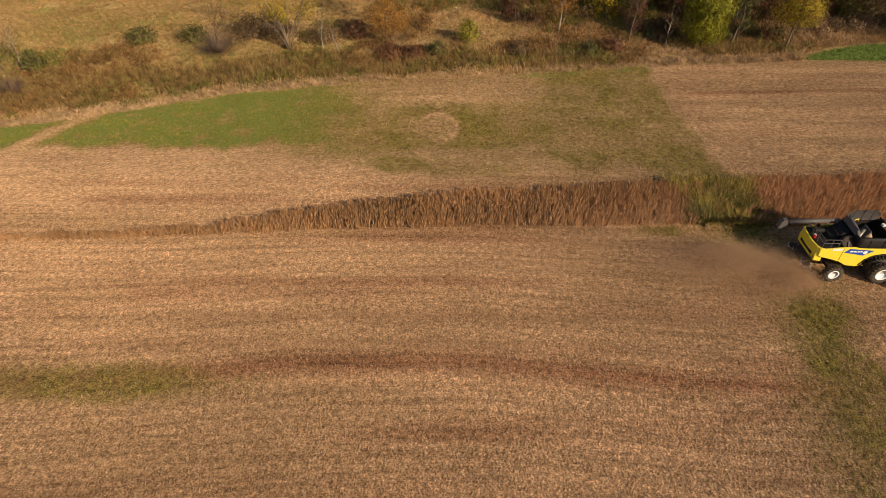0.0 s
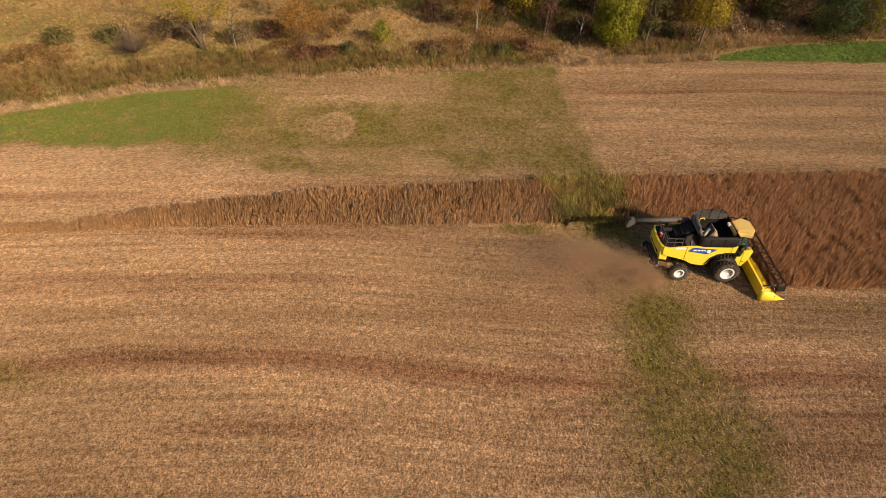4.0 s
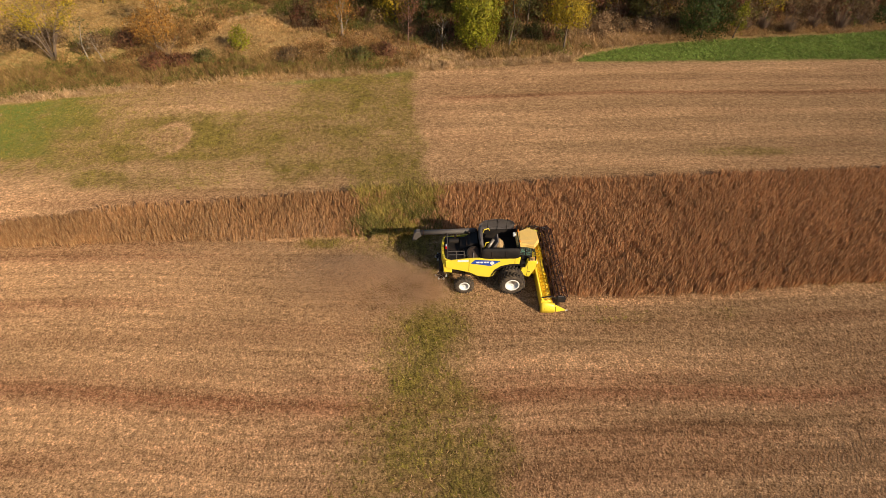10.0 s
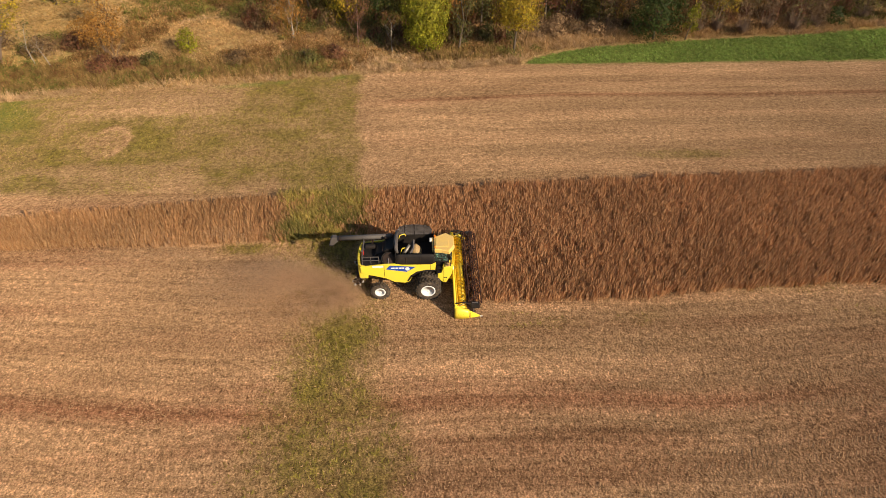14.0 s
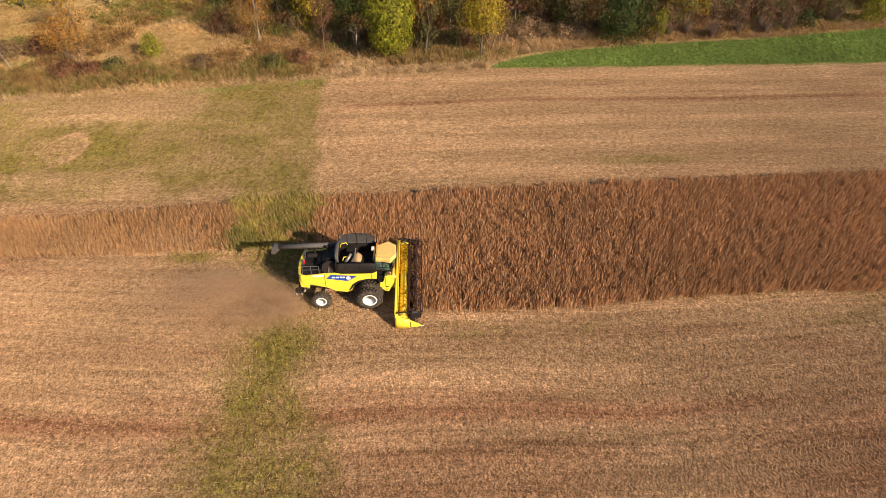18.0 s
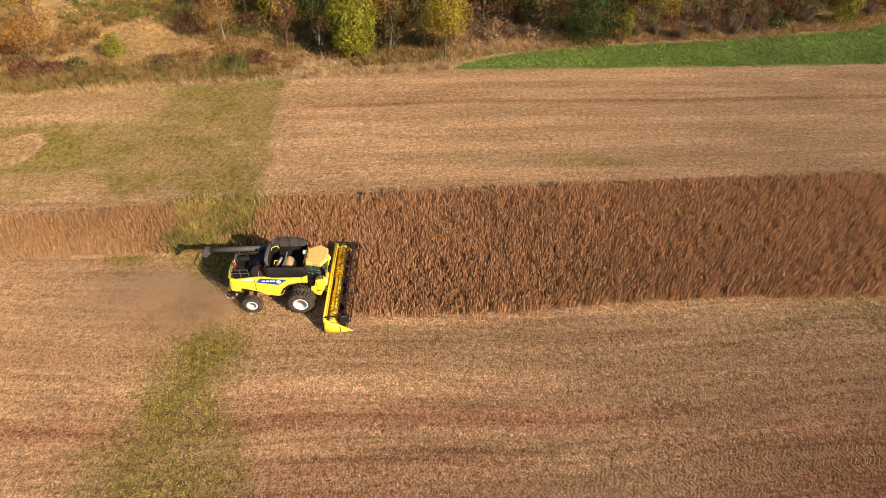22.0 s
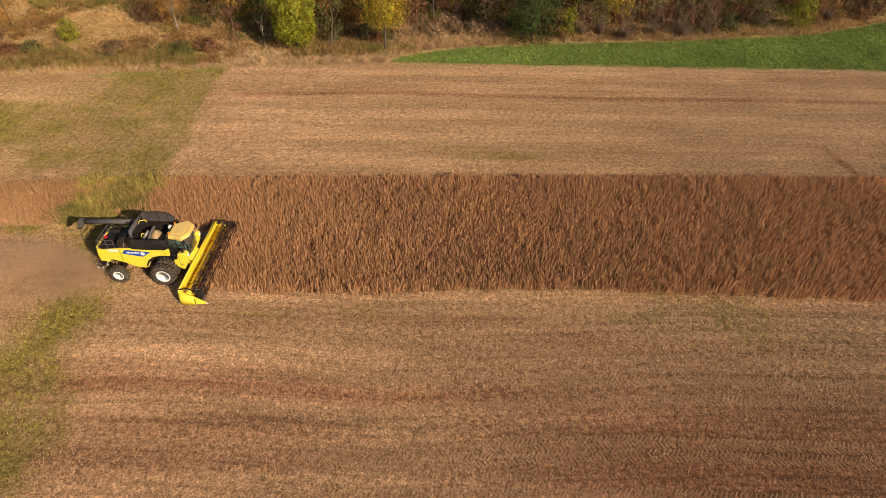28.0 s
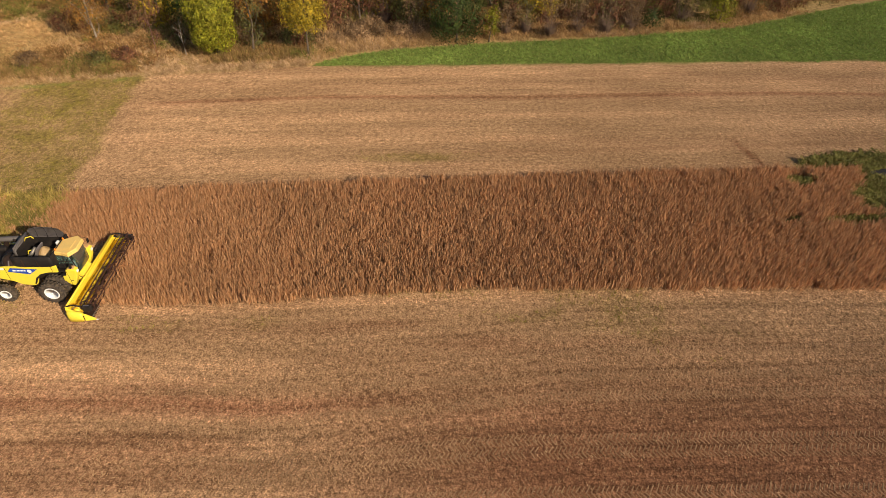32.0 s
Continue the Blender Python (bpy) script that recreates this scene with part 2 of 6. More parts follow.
LEAF = {
    "lime": leafy("lime_leaves", [(0.264, 0.26, 0.022), (0.369, 0.337, 0.0275), (0.169, 0.183, 0.0172), (0.452, 0.387, 0.0353)], 0.6, 0.5, 0.3, 1.0, 1.4, 0.6),
    "yellow": leafy("yellow_leaves", [(0.459, 0.319, 0.0245), (0.551, 0.387, 0.0315), (0.33, 0.252, 0.0245), (0.248, 0.204, 0.028)], 0.6, 0.5, 0.3, 1.0, 1.4, 0.6),
    "orange": leafy("orange_leaves", [(0.391, 0.183, 0.0396), (0.489, 0.244, 0.0468), (0.283, 0.131, 0.036), (0.332, 0.192, 0.0504)], 0.65, 0.5, 0.3, 1.0, 1.4, 0.6),
    "rust": leafy("rust_leaves", [(0.20, 0.08, 0.045), (0.27, 0.115, 0.055), (0.14, 0.06, 0.038), (0.24, 0.14, 0.06)], 0.65, 0.5, 0.25, 1.0, 1.4, 0.6),
    "dark": leafy("dark_green_leaves", [(0.05, 0.078, 0.018), (0.075, 0.105, 0.022), (0.038, 0.06, 0.015), (0.11, 0.125, 0.03)], 0.6, 0.5, 0.25, 1.0, 1.4, 0.6),
    "olive": leafy("olive_leaves", [(0.13, 0.125, 0.035), (0.18, 0.16, 0.045), (0.10, 0.10, 0.03), (0.22, 0.16, 0.06)], 0.65, 0.5, 0.25, 1.0, 1.4, 0.6),
    "tan": leafy("withered_tan_leaves", [(0.38, 0.235, 0.125), (0.50, 0.33, 0.185), (0.29, 0.17, 0.09), (0.23, 0.15, 0.075)], 0.75, 0.5, 0.2, 1.0, 1.6, 0.5),
    "brown": leafy("brown_leaves", [(0.20, 0.12, 0.06), (0.27, 0.165, 0.08), (0.14, 0.085, 0.045), (0.22, 0.15, 0.08)], 0.7, 0.5, 0.2, 1.0, 1.4, 0.6),
}
AIRBORNE = leafy("airborne_dust", [(0.683, 0.45, 0.276), (0.698, 0.48, 0.304), (0.63, 0.419, 0.259)], 0.9, 0.3, 0.5, 0.4)


def ground_material():
    m, nd, ln, b = material("field_soil", (0.3, 0.2, 0.1), 0.92, 0, 0.1)
    b.inputs["Diffuse Roughness"].default_value = 0.9

    def attr(name):
        a = nd.new("ShaderNodeAttribute")
        a.attribute_name = name
        return a.outputs["Fac"]

    fine = noise_at(nd, ln, 9.0, 5, 0.75, (0.8, 1.1, 1))
    ripple = noise_at(nd, ln, 3.4, 4, 0.7, (0.75, 1.3, 1))
    slow = noise_at(nd, ln, 0.22, 4, 0.6, (0.5, 1.2, 1))
    heap = noise_at(nd, ln, 6.2, 1.6, 0.5, (1.15, 0.8, 1))
    clod = noise_at(nd, ln, 2.7, 2.2, 0.6, (0.9, 0.75, 1))
    straw = ramp(nd, ln, fine, [(0.34, (0.212, 0.118, 0.059)), (0.48, (0.378, 0.227, 0.118)), (0.62, (0.56, 0.361, 0.20))])
    straw = mix(nd, ln, 1.0, straw, ramp(nd, ln, ripple, [(0.34, (0.72, 0.70, 0.68)), (0.62, (1.16, 1.15, 1.14))]), "MULTIPLY")
    # pits between heaps and clods darkened in colour, as bare soil and relief shade
    straw = mix(nd, ln, 1.0, straw, ramp(nd, ln, heap, [(0.36, (0.72, 0.70, 0.67)), (0.58, (1.13, 1.14, 1.13))]), "MULTIPLY")
    straw = mix(nd, ln, 1.0, straw, ramp(nd, ln, slow, [(0.3, (0.84, 0.82, 0.8)), (0.7, (1.1, 1.1, 1.1))]), "MULTIPLY")
    straw = mix(nd, ln, 1.0, straw, ramp(nd, ln, clod, [(0.36, (0.76, 0.74, 0.71)), (0.50, (1.0, 1.0, 1.0)), (0.63, (1.20, 1.21, 1.22))]), "MULTIPLY")
    co, split = nd.new("ShaderNodeTexCoord"), nd.new("ShaderNodeSeparateXYZ")
    ln.new(co.outputs["Object"], split.inputs[0])

    def sum_of(how, a, b):
        k = nd.new("ShaderNodeMath")
        k.operation = how
        for socket, value in zip(k.inputs, (a, b)):
            if isinstance(value, (int, float)):
                socket.default_value = value
            else:
                ln.new(value, socket)
        return k.outputs[0]

    # chevrons that wheels and straw walkers leave along the passes
    lane = attr("row")
    arm = sum_of("PINGPONG", sum_of("ADD", lane, sum_of("MULTIPLY", slow, 0.8)), 0.42)
    along = nd.new("ShaderNodeCombineXYZ")
    ln.new(sum_of("MULTIPLY", split.outputs[0], 0.055), along.inputs[0])
    ln.new(sum_of("MULTIPLY", lane, 1.9), along.inputs[1])
    rows = nd.new("ShaderNodeTexNoise")
    rows.inputs["Scale"].default_value, rows.inputs["Detail"].default_value, rows.inputs["Roughness"].default_value = 1.0, 3.0, 0.65
    ln.new(along.outputs[0], rows.inputs["Vector"])
    fade = ramp(nd, ln, sum_of("MULTIPLY", lane, 0.01), [(0.44, (1, 1, 1)), (0.51, (0.42, 0.42, 0.42))])
    straw = mix(nd, ln, fade, straw, ramp(nd, ln, rows.outputs["Fac"], [(0.34, (0.84, 0.81, 0.79)), (0.48, (1.10, 1.08, 1.08)), (0.66, (1.28, 1.27, 1.28))]), "MULTIPLY")
    phase = sum_of("ADD", sum_of("MULTIPLY", split.outputs[0], 21.0), sum_of("ADD", sum_of("MULTIPLY", arm, 14.0), sum_of("MULTIPLY", ripple, 22.0)))
    chevron = sum_of("ADD", sum_of("MULTIPLY", sum_of("SINE", phase, 0.0), 0.5), 0.5)
    broken = noise_at(nd, ln, 0.9, 3, 0.6, (0.35, 1.6, 1))
    # chevron relief shaded in the colour too: dark troughs, light crests
    straw = mix(nd, ln, ramp(nd, ln, broken, [(0.42, (0, 0, 0)), (0.62, (1, 1, 1))]), straw, mix(nd, ln, 1.0, straw, ramp(nd, ln, chevron, [(0.0, (0.82, 0.80, 0.78)), (1.0, (1.10, 1.11, 1.12))]), "MULTIPLY"))
    c = mix(nd, ln, attr("pale"), straw, mix(nd, ln, 1.0, straw, (1.41, 1.41, 1.46), "MULTIPLY"))
    c = mix(nd, ln, attr("dark_soil"), c, mix(nd, ln, 1.0, c, (0.60, 0.46, 0.435), "MULTIPLY"))
    weed = ramp(nd, ln, fine, [(0.36, (0.060, 0.044, 0.012)), (0.48, (0.185, 0.136, 0.034)), (0.62, (0.345, 0.245, 0.07))])
    weed = mix(nd, ln, 1.0, weed, ramp(nd, ln, clod, [(0.36, (0.66, 0.64, 0.62)), (0.50, (1.0, 1.0, 1.0)), (0.63, (1.30, 1.28, 1.24))]), "MULTIPLY")
    c = mix(nd, ln, attr("weed"), c, weed)
    lush = ramp(nd, ln, fine, [(0.34, (0.06, 0.09, 0.017)), (0.5, (0.15, 0.19, 0.035)), (0.66, (0.27, 0.28, 0.065))])
    c = mix(nd, ln, attr("lush"), c, lush)
    thatch = ramp(nd, ln, mix(nd, ln, 0.5, ripple, clod), [(0.34, (0.13, 0.084, 0.034)), (0.5, (0.31, 0.20, 0.08)), (0.66, (0.46, 0.31, 0.135))])
    c = mix(nd, ln, attr("thatch"), c, thatch)
    ln.new(c, b.inputs["Base Color"])
    rough = mix(nd, ln, 0.5, mix(nd, ln, 0.5, fine, ripple), mix(nd, ln, 0.5, heap, clod))
    rough = mix(nd, ln, mix(nd, ln, attr("thatch"), (0.2, 0.2, 0.2), (0.0, 0.0, 0.0)), rough, chevron)
    bump(nd, ln, b, rough, 1.0, 0.22)
    return m


SOIL = ground_material()

# ---- mesh tools ----


def part(name, bm, mat, parent=None, label="", smooth=False):
    me = bpy.data.meshes.new(name)
    bm.normal_update()
    bm.to_mesh(me)
    bm.free()
    me.materials.append(mat)
    if smooth:
        me.polygons.foreach_set("use_smooth", [True] * len(me.polygons))
    ob = new(name, me)
    ob.parent = parent
    return tagged(ob, label)


def anchor(name, m, label, category, group="", parent=None):
    ob = new(name)
    ob.matrix_world = m
    ob.empty_display_size = 0.3
    return tagged(ob, label, category, group)


def triangles(name, verts, faces, mat, parent=None):
    """A mesh from arrays of corners and triangles; what stands on the land by itself is let down with it."""
    verts, faces = np.asarray(verts, np.float64), np.asarray(faces, np.int32)
    verts = (sunk(verts) if parent is None else verts).astype(np.float32)
    me = bpy.data.meshes.new(name)
    me.vertices.add(len(verts))
    me.vertices.foreach_set("co", verts.ravel())
    size = faces.shape[1]
    me.loops.add(faces.size)
    me.loops.foreach_set("vertex_index", faces.ravel())
    me.polygons.add(len(faces))
    me.polygons.foreach_set("loop_start", np.arange(0, faces.size, size, dtype=np.int32))
    me.update(calc_edges=True)
    me.materials.append(mat)
    ob = new(name, me)
    ob.parent = parent
    return ob


def box(x0, x1, y0, y1, z0, z1, bevel=0.0, bm=None):
    bm = bm or bmesh.new()
    r = bmesh.ops.create_cube(bm, size=1)
    for v in r["verts"]:
        v.co = Vector((x0 + (v.co.x + 0.5) * (x1 - x0), y0 + (v.co.y + 0.5) * (y1 - y0), z0 + (v.co.z + 0.5) * (z1 - z0)))
    if bevel:
        edges = list({e for v in r["verts"] for e in v.link_edges})
        bmesh.ops.bevel(bm, geom=edges, offset=bevel, segments=2, affect="EDGES", profile=0.5)
    return bm


def plate(outline, y0, y1, bevel=0.0, bm=None):
    """A sheet with the given outline in x and z, between y0 and y1."""
    bm = bm or bmesh.new()
    a, b = [bm.verts.new((x, y0, z)) for x, z in outline], [bm.verts.new((x, y1, z)) for x, z in outline]
    made = [bm.faces.new(a), bm.faces.new(b[::-1])]
    n = len(outline)
    made += [bm.faces.new((a[k], b[k], b[(k + 1) % n], a[(k + 1) % n])) for k in range(n)]
    bmesh.ops.recalc_face_normals(bm, faces=made)
    if bevel:
        edges = [e for e in made[0].edges] + [e for e in made[1].edges]
        bmesh.ops.bevel(bm, geom=edges, offset=bevel, segments=2, affect="EDGES", profile=0.5)
    return bm


def rod(a, b, r0, r1=None, sides=8, bm=None):
    bm = bm or bmesh.new()
    a, b = Vector(a), Vector(b)
    r1 = r0 if r1 is None else r1
    m = Matrix.Translation((a + b) / 2) @ (b - a).to_track_quat("Z", "Y").to_matrix().to_4x4()
    bmesh.ops.create_cone(bm, cap_ends=True, segments=sides, radius1=r0, radius2=r1, depth=(b - a).length, matrix=m)
    return bm


def tube(points, r, sides=8, bm=None):
    """A round bar along a line of points."""
    bm = bm or bmesh.new()
    pts = [Vector(p) for p in points]
    rings = []
    for k, p in enumerate(pts):
        way = (pts[min(k + 1, len(pts) - 1)] - pts[max(k - 1, 0)]).normalized()
        q = way.to_track_quat("Z", "Y")
        rr = r[k] if isinstance(r, (list, tuple)) else r
        rings.append([bm.verts.new(p + q @ Vector((math.cos(a) * rr, math.sin(a) * rr, 0))) for a in (2 * math.pi * s / sides for s in range(sides))])
    for r0, r1 in zip(rings, rings[1:]):
        for s in range(sides):
            bm.faces.new((r0[s], r0[(s + 1) % sides], r1[(s + 1) % sides], r1[s]))
    bm.faces.new(rings[0][::-1])
    bm.faces.new(rings[-1])
    return bm


def turned(profile, sides=32, axis="y", bm=None):
    """A body turned round an axis: profile of (along, radius)."""
    bm = bm or bmesh.new()
    rings = []
    for along, r in profile:
        ring = []
        for s in range(sides):
            c, d = r * math.cos(2 * math.pi * s / sides), r * math.sin(2 * math.pi * s / sides)
            ring.append(bm.verts.new({"y": (c, along, d), "z": (c, d, along), "x": (along, c, d)}[axis]))
        rings.append(ring)
    made = []
    for r0, r1 in zip(rings, rings[1:]):
        made += [bm.faces.new((r0[s], r0[(s + 1) % sides], r1[(s + 1) % sides], r1[s])) for s in range(sides)]
    made += [bm.faces.new(rings[0]), bm.faces.new(rings[-1])]
    bmesh.ops.recalc_face_normals(bm, faces=made)
    return bm


def moved(bm, m):
    bm.transform(m)
    return bm


def lattice(x, y, seed):
    """Smooth noise from 0 to 1 on a unit lattice, for arrays."""
    xi, yi = np.floor(x).astype(np.int64), np.floor(y).astype(np.int64)
    fx, fy = x - xi, y - yi
    fx, fy = fx * fx * (3 - 2 * fx), fy * fy * (3 - 2 * fy)

    def h(a, b):
        n = (a * 374761393 + b * 668265263 + seed * 974634777) & 0xFFFFFFFF
        n = ((n ^ (n >> 13)) * 1274126177) & 0xFFFFFFFF
        return ((n ^ (n >> 16)) & 0xFFFF) / 65535.0

    return (h(xi, yi) * (1 - fx) + h(xi + 1, yi) * fx) * (1 - fy) + (h(xi, yi + 1) * (1 - fx) + h(xi + 1, yi + 1) * fx) * fy


def cloudy(x, y, size, seed, octaves=4):
    total, weight = 0.0, 0.0
    for k in range(octaves):
        total = total + lattice(x / size * 2**k + 17.3 * k, y / size * 2**k, seed + k) * 0.55**k
        weight += 0.55**k
    return total / weight


def step(lo, hi, v):
    t = np.clip((v - lo) / (hi - lo), 0, 1)
    return t * t * (3 - 2 * t)


# ---- the plan of the field ----
# y, x and depth of the shallow vale behind the standing crop, drawn on a level plan
def vale(x, y):
    """How deep the land lies below the level plan, in metres."""
    across = np.interp(x, [-70, -20, 4, 22, 40], [1.9, 1.9, 1.6, 0.7, 0.0])
    return across * step(49, 57, y) * step(86, 70, y)


def sunk(v):
    """Places of the level plan, let down into the vale."""
    d = 1 + vale(v[:, 0], v[:, 1]) / 34.0
    mid = np.interp(v[:, 0], [-50, -4, 20], [4.0, 27.0, 27.0])
    return np.c_[mid + (v[:, 0] - mid) * d, 1.5 + (v[:, 1] - 1.5) * d, 34.0 + (v[:, 2] - 34.0) * d]


def foot(x, y):
    """Where a thing drawn at x, y on the plan stands."""
    z = lift(np.array([x]), np.array([y]))
    return tuple(float(k) for k in sunk(np.array([[x, y, z[0]]]))[0])


FIELD_EDGE = ([-120, -62, -52, -44, -39, -28, -15, -1, 7, 22, 44, 70, 120, 200], [48, 56.0, 59.4, 61.4, 63.4, 67.8, 70.6, 73.2, 73.8, 76.2, 78.6, 78.5, 78.6, 78])
LUSH_EDGE = ([43.5, 45.5, 50, 56, 71, 81, 96, 105, 115, 127, 150, 200], [78.6, 80.3, 82.6, 84.4, 86.2, 87.2, 89.2, 91.0, 95.0, 100, 108, 120])
CROP_FAR = ([-42, -33, -24, -20, -12.5, -5, 6, 17, 24, 34, 48, 59, 80, 93, 112], [40.8, 41.3, 42.2, 43.6, 45.2, 46.7, 47.9, 49.1, 49.4, 50.1, 50.7, 51.3, 51.8, 52.2, 52.4])
CROP_CUT = ([-42, -33, -19, -9, 1, 8, 18, 26, 34, 60], [40.2, 40.6, 41.6, 42.3, 42.7, 42.6, 43.1, 42.9, 42.6, 42.6])
CROP_NEAR = ([10, 33, 40, 47, 54, 63, 74, 95, 112], [35.1, 35.1, 34.9, 35.1, 35.8, 36.1, 35.9, 35.3, 35.3])
STRIP_Y = [8, 20, 24, 30, 36, 43.6, 50, 58, 67, 74]
STRIP_LEFT, STRIP_RIGHT = [18.6, 19.4, 20.0, 21.0, 20.4, 18.4, 17.4, 16.5, 14.8, 8], [27.8, 27.9, 27.6, 26.7, 25.8, 24.9, 24.4, 24.0, 22.9, 22.5]
CUTTER_X = 33.7          # the standing crop's cut face, at the header


# lines along which tyres pressed the straw: label, stretch in x, way
TREADS = [
    ("chevron tyre marks pressed into the straw beyond the weed strip", (38, 106), ([47, 56, 67, 104], [24.4, 24.9, 25.9, 25.9])),
    ("faint chevron tyre marks in the reddish straw", (40, 104), ([48, 70, 104], [27.0, 27.6, 27.4])),
    ("chevron tyre marks pressed into the straw close to the near border", (40, 106), ([50, 64, 75, 88, 104], [21.6, 22.7, 22.6, 22.4, 22.3])),
    ("second line of chevron tyre marks beside the first", (38, 106), ([50, 64, 75, 88, 104], [20.7, 21.8, 21.7, 21.5, 21.4])),
    ("pale chevron tyre marks along the dark band", (-34, 12), ([-34, -18, 2, 12], [29.2, 29.0, 29.0, 28.1])),
    ("chevron tyre marks in the far stubble", (56, 112), ([56, 80, 112], [56.6, 57.2, 58.0])),
    ("curved chevron tyre marks in the far stubble", (93, 107), ([93, 100, 107], [58.4, 59.2, 61.0])),
    ("chevron tyre marks before the standing crop", (44, 106), ([52, 80, 104], [29.6, 29.6, 29.8])),
    ("faint chevron tyre marks along the cut rows", (-30, 18), ([-30, -5, 18], [31.6, 31.9, 31.4])),
    ("chevron tyre marks at the near border of the field", (36, 104), ([44, 64, 80, 104], [18.4, 19.2, 19.0, 18.8])),
]


def at(line, v):
    return np.interp(v, *line)


def ring_arc(x, y):
    """The bleached arc round the tan disc in the far weeds."""
    r = np.hypot((x + 3.3) / 2.3, (y - 60.0) / 3.5)
    return np.exp(-(((r - 0.9) / 0.17) ** 2)) * step(-5.0, -1.5, x + 0.6 * (y - 60.0) + 1.0)


def bare_track(x, y):
    """A trodden way from the rough land into the field."""
    return np.exp(-(((x - np.interp(y, [51, 53.7, 56.5, 60, 62, 64], [-50.5, -48.9, -46.9, -44.5, -43, -42])) / 1.3) ** 2)) * step(50.5, 53, y) * step(65, 63, y)


def weed_mask(x, y):
    """How green with weeds the ground is, 0 to 1."""
    n, fine = cloudy(x, y, 7, 11), cloudy(x, y, 1.6, 12)
    wob = (cloudy(x, y, 5, 13) - 0.5) * 3.2
    lo, hi = np.interp(y, STRIP_Y, STRIP_LEFT), np.interp(y, STRIP_Y, STRIP_RIGHT)
    far = step(50, 56, y)
    strip = step(-2.8 - 2.0 * far, 2.4 + 2.0 * far, x - lo + wob * (1.2 + 1.2 * far)) * step(-1.8 + far, 1.6 - far, hi - x + wob * 1.3) * (0.30 + 1.05 * cloudy(x, y, 3.2, 17, 3)) * (1 - 0.08 * far) * (1 - 0.12 * step(32, 24, y))
    edge = at(FIELD_EDGE, x)
    meadow = step(-1.5, 1.5, y - np.interp(x, [-52, -44], [53.8, 55.9]) + wob) * step(-1, 0.6, edge - y) * step(0, 15, -3 - x + wob * 3.0) * (0.88 + 0.3 * n)
    thin = step(-2, 2, y - 52 + wob * 1.5) * step(-30, -8, x) * step(0, 7, 24 - x + wob) * (0.40 + 0.5 * step(0.38, 0.62, cloudy(x * 0.6, y * 1.9, 11, 16))) * step(edge + 0.3, edge - 1.5, y)
    thin = thin * (1 - 0.7 * step(0.5, -0.5, np.hypot((x + 2) / 12, (y - 68.6) / 3.6) - 1 + wob * 0.2))
    patch = step(0.5, -0.5, np.hypot((x - 0.6) / 3.4, (y - 61.2) / 3.6) - 1 + wob * 0.12) * 1.0
    patch = np.maximum(patch, step(0.6, -0.6, np.hypot((x - 4) / 7, (y - 58.2) / 1.0) - 1 + wob * 0.15) * 0.8)
    patch = np.maximum(patch, step(0.6, -0.6, np.hypot((x - 10) / 7, (y - 64.2) / 0.9) - 1 + wob * 0.15) * 0.8)
    hollow = step(0.5, -0.5, np.hypot((x + 2) / 7, (y - 51.8) / 1.3) - 1 + wob * 0.15) * 0.6
    hollow = np.maximum(hollow, step(0.5, -0.5, np.hypot((x + 7.5) / 3.4, (y - 52.6) / 1.5) - 1 + wob * 0.5) * 0.85)
    ring = step(0.2, -0.2, np.hypot((x + 3.3) / 2.3, (y - 60.0) / 3.5) - 1 + wob * 0.16)
    near = step(0.5, -0.5, np.hypot((x + 28) / 9.5, (y - 25.6) / 1.5) - 1 + wob * 0.12) * 0.8
    tufts = step(0.5, -0.5, np.hypot((x - 57) / 5, (y - 56) / 0.8) - 1 + wob * 0.3) * 0.5
    pocket = step(0.5, -0.5, np.hypot((x - 15.2) / 2.2, (y - 42.2) / 0.7) - 1 + wob * 0.15) * 0.7
    end = end_patch(x, y)
    behind = step(0.58, 0.75, cloudy(x, y * 3, 9, 15)) * 0.28 * step(30, 38, x) * step(45, 36, y) * step(27, 31, y)
    green = np.maximum.reduce([strip, meadow, thin, patch, hollow, near, tufts, pocket, end, behind]) * (1 - 0.45 * ring) * (1 - 0.95 * ring_arc(x, y)) * (1 - 0.85 * bare_track(x, y))
    slope = step(2, 6, y - edge) * 0.8
    return np.clip(np.maximum(green * (0.35 + 1.15 * fine), slope), 0, 1)


def end_patch(x, y):
    """The weedy hollow where the standing crop ends."""
    wob = (cloudy(x, y, 3, 21) - 0.5) * 2.0
    wob = wob + (cloudy(x, y, 0.9, 22, 3) - 0.5) * 2.6
    blobs = ((104.0, 53.7, 7.0, 1.75), (105.6, 51.4, 4.0, 2.4), (104.3, 46.9, 5.4, 3.7), (97.6, 44.0, 3.4, 0.8), (95.4, 50.2, 1.5, 1.3), (91.6, 44.3, 1.3, 0.55), (111.0, 49.5, 6.0, 6.5))
    return np.maximum.reduce([step(0.4, -0.4, np.hypot((x - cx) / rx, (y - cy) / ry) - 1 + wob * 0.2) for cx, cy, rx, ry in blobs])


